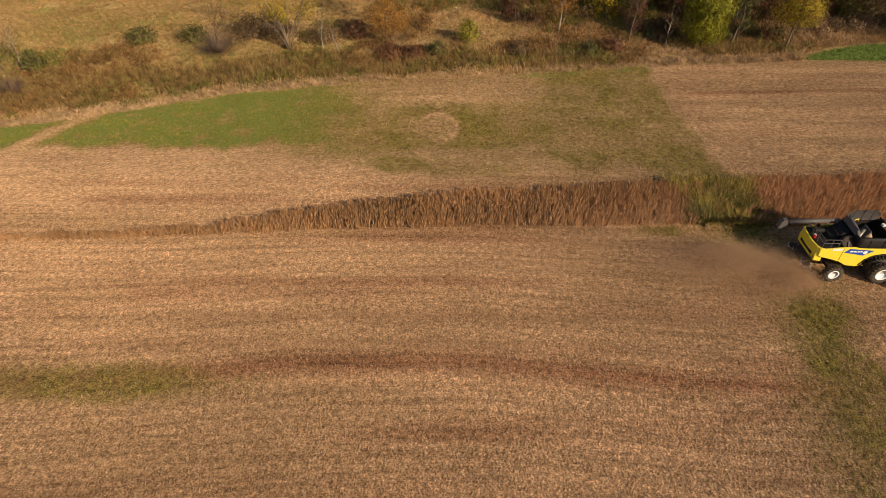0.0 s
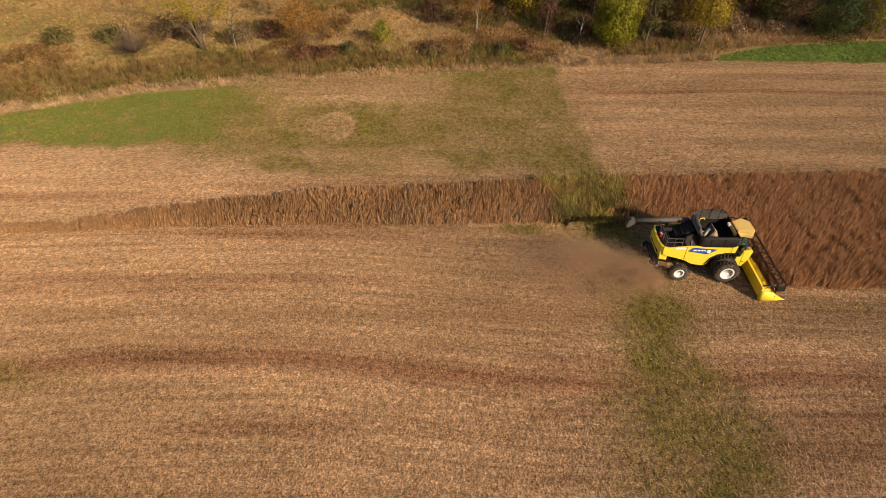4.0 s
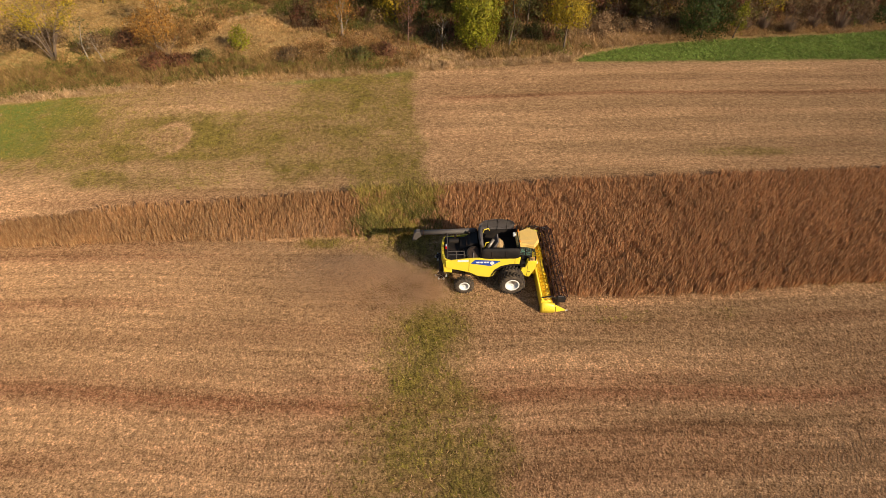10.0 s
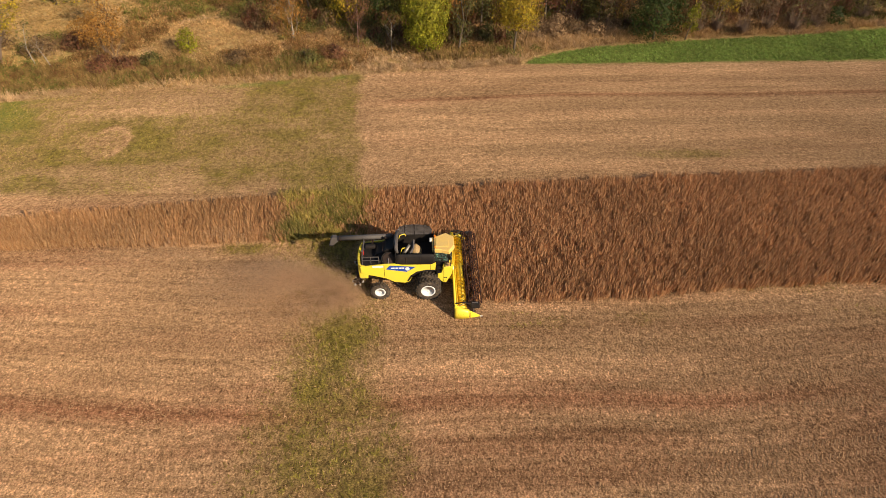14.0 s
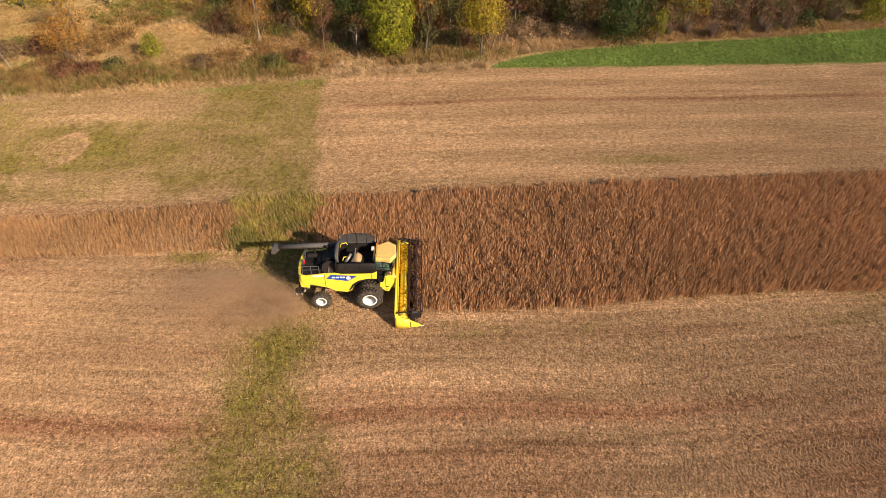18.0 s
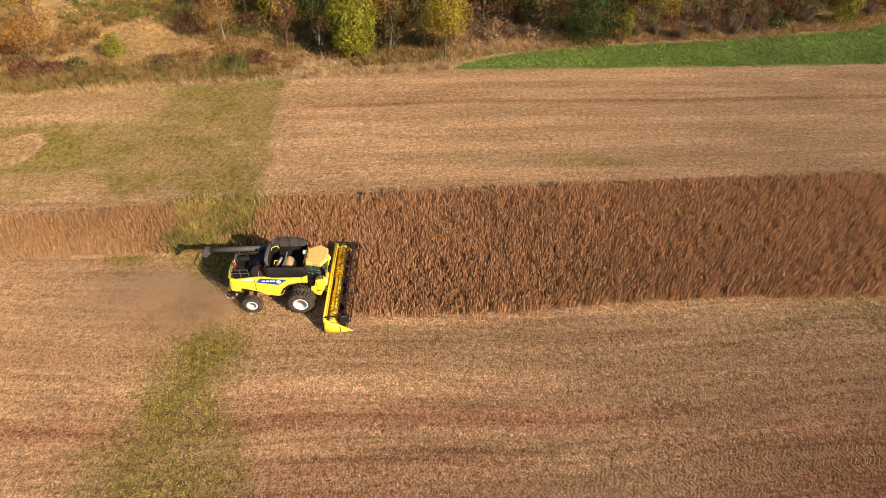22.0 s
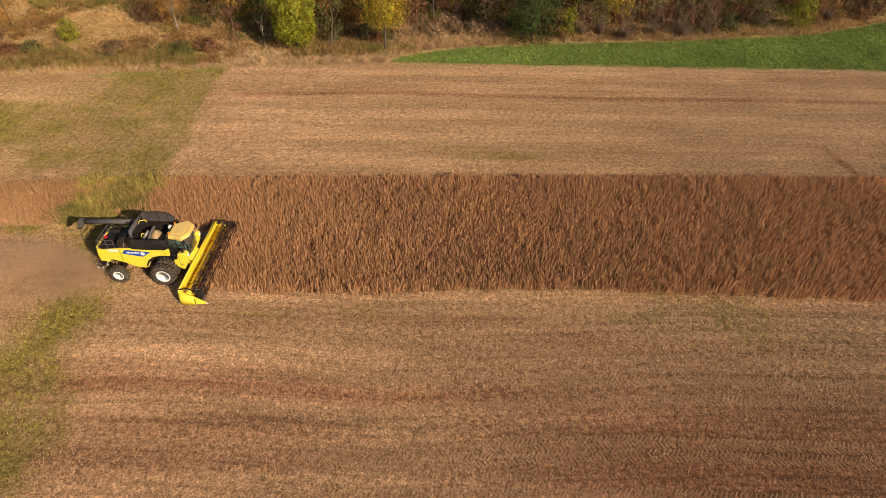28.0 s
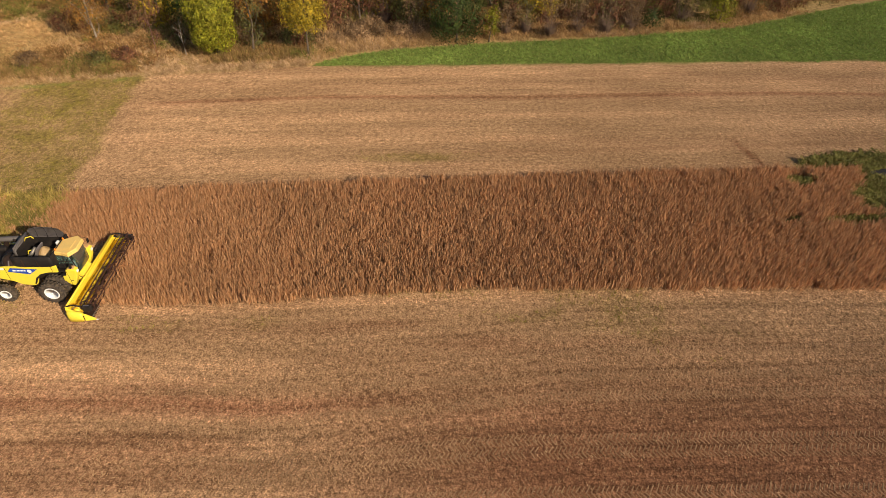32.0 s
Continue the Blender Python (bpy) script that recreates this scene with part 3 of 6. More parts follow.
def dark_mask(x, y):
    """Darker ground: residue-poor stripes along the passes, shaded crop rim, near ground."""
    wob = (cloudy(x, y, 6, 31) - 0.5) * 1.2
    near = np.interp(x, [-60, -30, -25, -14, -2, 8, 13.5, 21, 27, 33, 41, 48, 60, 120], [25.2, 25.5, 26.0, 27.4, 27.6, 26.4, 25.7, 25.4, 26.0, 26.3, 26.0, 25.4, 26.2, 27])
    a = np.exp(-(((y - near + wob * 0.5) / 1.05) ** 2)) * (0.7 + 0.4 * cloudy(x, y, 11, 32)) * step(75, 50, x)
    far = np.interp(x, [-20, 9, 46, 69, 97, 115], [66, 67.5, 69.8, 69.3, 69.6, 69])
    b = np.exp(-(((y - far + wob * 0.5) / 0.5) ** 2)) * step(22, 30, x) * 0.95
    c = np.exp(-(((y - 21.2 + wob) / 1.3) ** 2)) * step(35, 70, x) * 0.4
    d = np.maximum(step(0.52, 0.76, cloudy(x, y * 11, 30, 33)) * (0.62 - 0.40 * step(48, 54, y)), step(0.50, 0.68, cloudy(x * 0.3, y * 5.0, 9, 34, 3)) * 0.18 * step(50, 55, y) * step(20, 30, x))
    # the crop's shade past its far edge, put into the soil colour
    rim = np.exp(-(((y - at(CROP_FAR, x) - 0.9) / 0.8) ** 2)) * 0.35 * step(10, 25, x)
    # near ground darker, most of all towards large x
    low = np.maximum(step(22, 14, y) * 0.45 * np.maximum(step(4, -6, x), step(19, 24, x)), step(34, 21, y) * step(42, 68, x) * 1.0)
    rut = np.exp(-(((x - np.interp(y, [50.5, 51.8, 53.0, 55.5, 58.3, 61], [95.6, 94.7, 93.4, 92.75, 92.1, 91.6])) / 0.4) ** 2)) * step(50, 51.5, y) * step(60.5, 57.5, y) * 1.0
    # compacted bands, darkened to put the ridges' light and dark into the colour
    press = np.maximum.reduce([np.exp(-(((y - at(line, x)) / 0.5) ** 2)) * step(xs[0], xs[0] + 12, x) * step(xs[1], xs[1] - 4, x) * 0.42 for _, xs, line in TREADS])
    return np.clip(np.maximum.reduce([a, b, c, d, rim, low, rut, press]), 0, 1)


def pale_mask(x, y):
    """Straw lying thick and bleached."""
    streak = np.maximum(step(0.46, 0.72, cloudy(x, y * 13, 34, 41)) * 0.85, step(0.52, 0.66, cloudy(x * 0.3, y * 5.0, 9, 42, 3)) * 0.6 * step(50, 55, y) * step(20, 30, x))
    left = np.maximum(step(8, -18, x) * step(43, 46, y) * step(57, 53, y), bare_track(x, y) * 0.8)
    near = step(20, 14, x) * step(-14, 4, x) * step(36, 26, y) * 0.7
    behind = step(14, 0, x) * step(43, 40, y) * step(29, 34, y) * 0.6
    line = np.exp(-(((y - np.interp(x, [-60, -18, 2, 10, 20], [29.2, 29.0, 29.0, 28.3, 27.4])) / 0.4) ** 2)) * step(16, 4, x) * 0.75
    ring = 0.15 * step(0.3, -0.3, np.hypot((x + 3.3) / 2.3, (y - 60.0) / 3.5) - 1) + 0.7 * ring_arc(x, y)
    fringe = np.exp(-(((y - at(CROP_NEAR, x) + 0.5) / 0.55) ** 2)) * step(33, 38, x) * 0.8
    return np.clip(np.maximum.reduce([near, streak, left, behind, line, fringe, ring]), 0, 1)


def bend(x, y):
    """How far the passes swing from straight lines along x."""
    near = np.interp(x, [-60, -30, -25, -14, -2, 8, 13.5, 21, 27, 33, 41, 48, 60, 70, 120], [25.2, 25.5, 26.0, 27.4, 27.6, 26.4, 25.7, 25.4, 26.0, 26.3, 26.0, 25.4, 26.2, 26.9, 27]) - 26
    return near * step(44, 35, y) + (at(CROP_FAR, x) - 48) * step(44, 47, y)


def lift(x, y):
    """The ground's height: a level field, and rougher land past its edge."""
    rough = step(0, 4, y - at(FIELD_EDGE, x)) * (1 - step(-1, 1, at(LUSH_EDGE, x) - y) * step(43, 46, x))
    return (cloudy(x, y, 9, 51) - 0.5) * 0.10 + (cloudy(x, y, 1.3, 52, 3) - 0.5) * 0.09 * (1 + 2.5 * rough) + (cloudy(x, y, 11, 53) - 0.5) * 1.2 * rough


def make_ground():
    def line(lo, hi, pitch, reach):
        core = np.arange(lo, hi + 1e-6, pitch)
        out = pitch * np.cumsum(1.45 ** np.arange(0, 60))
        out = out[out < reach]
        return np.r_[lo - out[::-1], core, hi + out]

    xs, ys = line(-66, 136, 0.46, 3200), line(-8, 108, 0.46, 3200)
    x, y = np.meshgrid(xs, ys)
    x, y = x.ravel(), y.ravel()
    z = lift(x, y)
    nx, ny = len(xs), len(ys)
    k = (np.arange(ny - 1)[:, None] * nx + np.arange(nx - 1)).ravel()
    ob = triangles("ground", np.c_[x, y, z], np.c_[k, k + 1, k + nx + 1, k + nx], SOIL)
    ob.data.polygons.foreach_set("use_smooth", np.ones(len(k), bool))
    edge, lush_top = at(FIELD_EDGE, x), at(LUSH_EDGE, x)
    wob = (cloudy(x, y, 3, 61) - 0.5) * 0.9
    lush = np.maximum(step(-0.5, 0.5, y - edge + wob * 1.1) * step(-0.3, 0.5, lush_top - y + wob) * step(43.5, 45.5, x), end_patch(x, y) * 0.6)
    lush = np.maximum(lush, step(0.45, 0.95, weed_mask(x, y)) * step(-8, -24, x) * step(46, 52, y) * 0.85)
    lush = np.maximum(lush, np.exp(-(((y - edge + 0.7) / 0.55) ** 2)) * step(3, 9, x) * step(25, 21, x) * step(0.35, 0.6, cloudy(x, y, 2.5, 63)) * 0.8)
    thatch = step(-0.5, 0.6, y - edge + wob) * (1 - 0.75 * step(0.5, 0.66, cloudy(x, y, 9, 62)) * step(4, 9, y - edge)) * (1 - step(-0.3, 0.5, lush_top - y + wob) * step(43.5, 45.5, x))
    for name, values in (("row", y - bend(x, y)), ("weed", weed_mask(x, y)), ("dark_soil", dark_mask(x, y)), ("pale", pale_mask(x, y)), ("lush", lush), ("thatch", thatch)):
        ob.data.attributes.new(name, "FLOAT", "POINT").data.foreach_set("value", np.ascontiguousarray(values, np.float32))
    return tagged(ob, "harvested soya field with straw, weedy green patches and rough land past its edge", "ground", kind="structure")


make_ground()


def strewn(x0, x1, y0, y1, per_m2, seed):
    rng = np.random.default_rng(seed)
    n = int((x1 - x0) * (y1 - y0) * per_m2)
    return rng.uniform(x0, x1, n), rng.uniform(y0, y1, n), rng


def strokes(x, y, z, rng, height, width, lean, count, drift=(0.0, 0.0), waist=(0.3, 0.6), spread=0.05):
    """Slender stalks or blades folded along the middle, count of them at each place: corners and faces."""
    n = len(x) * count
    bx, by = np.repeat(x, count) + rng.normal(0, spread, n), np.repeat(y, count) + rng.normal(0, spread, n)
    bz, h = np.repeat(z, count) - 0.02, np.repeat(height, count) * rng.uniform(0.6, 1.12, n)
    tip = np.c_[(drift[0] + rng.normal(0, lean, n)) * h, (drift[1] + rng.normal(0, lean, n)) * h, h + 0.02]
    a, w, m = rng.uniform(0, 2 * np.pi, n), width * rng.uniform(0.6, 1.4, n), rng.uniform(*waist, n)
    side = np.c_[w * np.cos(a), w * np.sin(a), 0 * a]
    back = np.c_[-w * np.sin(a) * 0.5, w * np.cos(a) * 0.5, 0 * a]
    base = np.c_[bx, by, bz]
    mid = base + tip * m[:, None] + back
    v = np.stack([base, mid + side, base + tip, mid - side], 1).reshape(-1, 3)
    k = np.arange(n)[:, None] * 4
    return v, np.concatenate([k + [0, 1, 2], k + [0, 2, 3]])


def leaves_at(p, rng, size, upright=0.3, out=None):
    """A small folded leaf at each point: corners and faces. out: the way each one leans to."""
    n = len(p)
    d = rng.normal(0, 1, (n, 3)) if out is None else out * 1.6 + rng.normal(0, 0.6, (n, 3))
    d[:, 2] = d[:, 2] * 0.6 + upright
    d /= np.linalg.norm(d, axis=1)[:, None]
    e = np.cross(d, rng.normal(0, 1, (n, 3)))
    e /= np.linalg.norm(e, axis=1)[:, None] + 1e-9
    g = np.cross(d, e)
    s = (size * rng.uniform(0.6, 1.35, n))[:, None]
    v = np.stack([p - e * s, p + g * s * 0.5 + d * s * 0.22, p + e * s, p - g * s * 0.5 + d * s * 0.22], 1).reshape(-1, 3)
    k = np.arange(n)[:, None] * 4
    return v, np.concatenate([k + [0, 1, 2], k + [0, 2, 3]])


def joined(*meshes):
    vs, fs, n = [], [], 0
    for v, f in meshes:
        vs.append(v)
        fs.append(f + n)
        n += len(v)
    return np.concatenate(vs), np.concatenate(fs)


def standing(x, y):
    """True where the soya still stands."""
    near = np.where(x > CUTTER_X, at(CROP_NEAR, x), at(CROP_CUT, x))
    ragged = (cloudy(x, y, 1.2, 71) - 0.5) * 0.7
    return (y > near + ragged * 0.5) & (y < at(CROP_FAR, x) + ragged) & (x > -42) & (x < 107) & (end_patch(x, y) < 0.5)


def make_crop():
    x, y, rng = strewn(-42, 107, 34.5, 53, 17, 3)
    keep = standing(x, y)
    x, y = x[keep], y[keep]
    strip = (x > np.interp(y, STRIP_Y, STRIP_LEFT) + (cloudy(x, y, 2.0, 77) - 0.5) * 2.6 + rng.normal(0, 0.35, len(x))) & (x < np.interp(y, STRIP_Y, STRIP_RIGHT) + (cloudy(x, y, 1.8, 76) - 0.5) * 3.0 + rng.normal(0, 0.35, len(x))) & (rng.random(len(x)) < 0.86)
    # beans
    bx, by = x[~strip], y[~strip]
    tall = 0.92 + 0.16 * (cloudy(bx, by, 4, 72) - 0.5) + 0.36 * (cloudy(bx * 1.25, by * 0.8, 0.6, 70, 2) - 0.5) - 0.22 * step(0, -20, bx) - 0.3 * step(-18, -34, bx)
    many = np.repeat(np.arange(len(bx)), 2)
    pods = np.c_[bx[many] + rng.normal(0, 0.12, len(many)), by[many] + rng.normal(0, 0.12, len(many)), lift(bx, by)[many] + tall[many] * rng.uniform(0.35, 1.05, len(many)) ** 0.7]
    dusty = bx + rng.normal(0, 1.2, len(bx)) < 17
    for pick, mat, label in ((~dusty, SOYA, "dense stand of ripe reddish-brown soya plants awaiting harvest"), (dusty, PALE_SOYA, "narrow stand of dust-covered pale brown soya plants")):
        ob = triangles("standing_soya", *joined(leaves_at(pods[pick[many]], rng, 0.045, 0.7), strokes(bx[pick], by[pick], lift(bx[pick], by[pick]), rng, tall[pick] * rng.uniform(0.9, 1.22, pick.sum()), 0.034, 0.15, 12, (0.05, 0), (0.4, 0.9), 0.17)), mat)
        tagged(ob, label, "crop", kind="stuff")
    # weeds among them
    wx, wy = x[strip], y[strip]
    many = np.repeat(np.arange(len(wx)), 7)
    rise = 0.35 + 1.25 * cloudy(wx, wy, 1.3, 74, 2)
    p = np.c_[wx[many] + rng.normal(0, 0.14, len(many)), wy[many] + rng.normal(0, 0.14, len(many)), 0.08 + rng.random(len(many)) ** 0.7 * rise[many] * 0.8]
    dark = cloudy(wx, wy, 1.5, 69, 2) + rng.normal(0, 0.06, len(wx)) > 0.52
    for pick, mat, label in ((~dark, WEED, "clumps of tall yellowing weeds in the crop"), (dark, DARK_WEED, "clumps of tall dark green weeds in the crop")):
        stems = strokes(wx[pick], wy[pick], lift(wx[pick], wy[pick]), rng, rise[pick], 0.034, 0.5, 16, (-0.15, 0.1), (0.35, 0.7), 0.15)
        ob = triangles("weed_stand", *joined(leaves_at(p[pick[many]], rng, 0.07), stems), mat)
        tagged(ob, label, "weeds", kind="stuff")
    # the tangle at the crop's end
    x, y, rng = strewn(92, 117, 42, 57, 24, 5)
    keep = (end_patch(x, y) > 0.5) & ~standing(x, y) & (np.hypot((x - 106.0) / 2.9, (y - 51.8) / 1.0) > 1)
    x, y = x[keep], y[keep]
    many = np.repeat(np.arange(len(x)), 9)
    p = np.c_[x[many] + rng.normal(0, 0.16, len(many)), y[many] + rng.normal(0, 0.16, len(many)), 0.03 + rng.random(len(many)) ** 0.8 * (0.05 + 1.25 * cloudy(x[many], y[many], 1.1, 75, 3) ** 2)]
    ob = triangles("weed_tangle", *joined(leaves_at(p, rng, 0.108, 0.7), strokes(x, y, lift(x, y), rng, 0.55 + 0 * x, 0.03, 0.35, 2)), TANGLE)
    tagged(ob, "low tangle of green weeds at the end of the crop", "weeds", kind="stuff")


make_crop()


def make_dark_patch(x, y, rx, ry):
    """A low dark patch with an uneven rim."""
    a = np.linspace(0, 2 * np.pi, 60, endpoint=False)
    rim = 0.75 + 0.5 * cloudy(np.cos(a) * 2 + 9, np.sin(a) * 2 + 9, 1.1, 78)
    verts, faces = [(x, y, float(lift(np.array([x]), np.array([y]))[0]) + 0.10)], []
    for k, f in enumerate((0.35, 0.7, 1.0)):
        px, py = x + np.cos(a) * rx * rim * f, y + np.sin(a) * ry * rim * f
        pz = lift(px, py) + (0.10, 0.09, -0.06)[k] + 0.04 * (cloudy(px, py * 3, 0.7, 79) - 0.5)
        verts += list(zip(px, py, pz))
    for s in range(60):
        n = (s + 1) % 60
        faces.append((0, 1 + s, 1 + n))
        for k in (0, 60):
            faces += [(1 + k + s, 61 + k + s, 61 + k + n), (1 + k + s, 61 + k + n, 1 + k + n)]
    return tagged(triangles("dark_patch", verts, faces, DARK_PATCH), "dark uneven patch low among green weeds", "mud")


make_dark_patch(106.0, 51.8, 3.2, 1.15)


def make_stubble():
    straw, green = [], []
    for x0, x1, y0, y1, per, seed in ((-40, 110, -6, 11, 2, 6), (-62, 118, 11, 44, 19, 7), (-62, 132, 44, 79, 9, 8)):
        x, y, rng = strewn(x0, x1, y0, y1, per, seed)
        keep = (y < at(FIELD_EDGE, x) - 0.1) & ~standing(x, y) & (end_patch(x, y) < 0.6) & (np.abs(x - 38) < 58 + (y - 10) * 0.70)
        x, y = x[keep], y[keep]
        bare = rng.random(len(x)) < dark_mask(x, y) * 0.75 - 0.3 * pale_mask(x, y)
        x, y = x[~bare], y[~bare]
        is_weed = rng.random(len(x)) < weed_mask(x, y) * 0.9
        core = step(0.5, -1.5, np.abs(x - (np.interp(y, STRIP_Y, STRIP_LEFT) + np.interp(y, STRIP_Y, STRIP_RIGHT)) / 2) - 3.0) * step(52, 44, y)
        tall = (0.07 + 0.10 * cloudy(x, y, 0.9, 81, 2)) * (1 + 0.5 * core * cloudy(x, y, 1.6, 85, 2))
        for pick, where, grow, wide, count in ((~is_weed, straw, 1.0, 0.024, 2), (is_weed, green, 1.25, 0.024, 4)):
            where.append(strokes(x[pick], y[pick], lift(x[pick], y[pick]), rng, tall[pick] * grow, wide, 1.0, count, (-0.3, 0.5), (0.3, 0.6), 0.08))
    ob = triangles("stubble", *joined(*straw), STRAW)
    tagged(ob, "short pale soya stubble and chopped straw", "stubble", kind="stuff")
    ob = triangles("mown_weeds", *joined(*green), CUT_WEED)
    tagged(ob, "mown olive-green weeds between the stubble", "weeds", kind="stuff")


make_stubble()


def make_lush():
    x, y, rng = strewn(43, 150, 77, 112, 16, 9)
    edge, top = at(FIELD_EDGE, x), at(LUSH_EDGE, x)
    keep = (y > edge + 0.1 + (cloudy(x, y, 2.5, 83) - 0.5) * 1.8) & (y < top - 0.2 + (cloudy(x, y, 2, 84) - 0.5)) & (x < 60 + (y - 20) * 1.25)
    x, y = x[keep], y[keep]
    ob = triangles("lush_grass", *strokes(x, y, lift(x, y), rng, 0.10 + 0.22 * cloudy(x, y, 0.9, 82, 2), 0.06, 0.7, 3, (-0.3, 0.3)), LUSH)
    tagged(ob, "strip of dense bright green grass along the wood", "grass", kind="stuff")


make_lush()


def make_tread(label, xs, line, pitch=0.29, wide=0.82):
    """Chevrons that tyres pressed into the straw."""
    vs, fs = [], []
    rng = np.random.default_rng(15)
    for x in np.arange(xs[0], xs[1], pitch):
        if rng.random() < 0.06 + 0.75 * step(xs[0] + 16, xs[0], x):
            continue
        y = np.interp(x, *line)
        for side in (-1, 1):
            a = np.array([[0, 0.02], [pitch * 0.95, wide / 2]]) * [1, side]
            a = a + rng.normal(0, 0.018, (2, 2)) + [x, y]
            d = np.array([0.066, 0])
            n = len(vs)
            z = lift(a[:, 0], a[:, 1])
            vs += [(*(a[0] - d), z[0] - 0.02), (*(a[1] - d), z[1] - 0.02), (*(a[1] + d), z[1] - 0.02), (*(a[0] + d), z[0] - 0.02), (*a[0], z[0] + 0.024), (*a[1], z[1] + 0.024)]
            fs += [(n, n + 1, n + 5), (n, n + 5, n + 4), (n + 4, n + 5, n + 2), (n + 4, n + 2, n + 3)]
    return tagged(triangles("tread_marks", vs, fs, PRESSED), label, "tyre tracks", kind="stuff")


for label, xs, line in TREADS:
    make_tread(label, xs, line)


# ---- rough land and wood ----


def bank(x, y):
    """The reedy bank between the wood and the tip of the grass strip."""
    return step(43.5, 46, x) * step(60.5, 57, x) * step(94, 91, y) * step(82, 84, y)


def make_dead_grass():
    x, y, rng = strewn(-75, 138, 56, 104, 8.0, 21)
    d = y - at(FIELD_EDGE, x)
    lush = (x > 43.5) & (y < at(LUSH_EDGE, x) + 0.2)
    here = cloudy(x, y, 5, 91)
    keep = (d > -0.3) & ((y < 97) | (x < 20)) & ~lush & ((here > 0.22) | (d < 2.2) | ((x > 43) & (y < at(LUSH_EDGE, x) + 2.5))) & (np.abs(x - 30) < 62 + (y - 20) * 0.75)
    x, y, d = x[keep], y[keep], d[keep]
    tall = (0.42 + 0.5 * cloudy(x, y, 2, 92)) * (1 - 0.4 * step(5, 10, d) * step(10, 0, x)) + 0.25 * np.exp(-((d - 1.0) ** 2)) + 0.5 * step(40, 50, x) * step(96, 90, y) * cloudy(x, y, 2.5, 97) + 2.6 * bank(x, y) * np.maximum(cloudy(x, y, 1.9, 96, 2) - 0.28, 0)
    rod = goldenrod(x, y)
    gold = (d + rng.normal(0, 1, len(x)) > 7) & (x < -15 + rng.normal(0, 4, len(x))) & (rod < 0.5)
    pale = ~gold & (rng.random(len(x)) > rod * 0.9) & (rng.random(len(x)) < np.maximum.reduce([
        step(1.9, 0.9, d + (cloudy(x, y, 3, 89) - 0.5) * 2.4) * np.where((x > -10) & (x < 19), 0.45, 0.95),
        step(19.5, 21.5, x) * step(31, 28.5, x) * step(6, 4, d), bank(x, y) * 0.5,
        step(0.5, 0.7, cloudy(x, y, 4, 87)) * 0.6]))
    clump = 0.5 + 1.3 * cloudy(x, y, 1.1, 86, 2)
    ob = triangles("bleached_grass", *strokes(x[pale], y[pale], lift(x[pale], y[pale]), rng, (tall * clump)[pale] * 0.62, 0.021, 0.6, 12, (-0.25, -0.15), (0.35, 0.7), 0.16), PALE_GRASS)
    tagged(ob, "bleached straw-coloured tufts of tall grass along the field's edge", "dry grass", kind="stuff")
    pick = ~gold & ~pale & (rng.random(len(x)) > rod * 0.8)
    ob = triangles("dead_grass", *strokes(x[pick], y[pick], lift(x[pick], y[pick]), rng, tall[pick] * 0.85, 0.025, 0.7, 7, (-0.3, -0.1), (0.3, 0.6), 0.2), DEAD_GRASS)
    tagged(ob, "tall tangled dry tan grass on rough ground", "dry grass", kind="stuff")
    ob = triangles("golden_grass", *strokes(x[gold], y[gold], lift(x[gold], y[gold]), rng, 0.4 * tall[gold] + 0.15, 0.036, 0.8, 5, (-0.7, -0.2), (0.3, 0.6), 0.2), GOLD_GRASS)
    tagged(ob, "matted golden and greenish grass on the open slope", "grass", kind="stuff")
    x, y, rng = strewn(-75, 46, 60, 92, 8.0, 25)
    keep = (rng.random(len(x)) < goldenrod(x, y)) & (np.abs(x - 30) < 62 + (y - 20) * 0.75)
    x, y = x[keep], y[keep]
    h = 0.5 + 0.75 * cloudy(x, y, 2.2, 98)
    many = np.repeat(np.arange(len(x)), 5)
    tops = np.c_[x[many] + rng.normal(0, 0.12, len(many)) - 0.08, y[many] + rng.normal(0, 0.12, len(many)), lift(x, y)[many] + h[many] * rng.uniform(0.55, 1.1, len(many))]
    ob = triangles("goldenrod", *joined(strokes(x, y, lift(x, y), rng, h, 0.045, 0.25, 4, (-0.15, 0), (0.5, 0.85), 0.12), leaves_at(tops, rng, 0.075, 0.6)), GOLDENROD)
    tagged(ob, "dense belt of withered olive-brown goldenrod along the field's edge", "brush", kind="stuff")


def goldenrod(x, y):
    """How thick the withered tall weeds stand, 0 to 1."""
    d = y - at(FIELD_EDGE, x)
    wob = (cloudy(x, y, 6, 99) - 0.5) * 5
    belt = step(-0.7, 0.7, d - np.interp(x, [-20, -8], [2.6, 1.0]) + wob * 0.4) * step(1.0, -1.0, d - np.interp(x, [-60, -40, -20, -2, 10, 24], [12, 10, 9.5, 7.5, 5.5, 4.0]) + wob)
    gap = step(0.3, -0.3, np.hypot((x + 39.5) / 3.2, (y - 66.5) / 3.2) - 1 + wob * 0.08)
    right = step(1.2, 2.2, d + wob * 0.2) * step(7.0, 5.0, d + wob * 0.3) * step(29.5, 32, x) * step(43, 40, x)
    return np.maximum(belt * (1 - gap) * step(23, 20, x) * (1 - 0.3 * step(-12, 0, x)), right)


make_dead_grass()


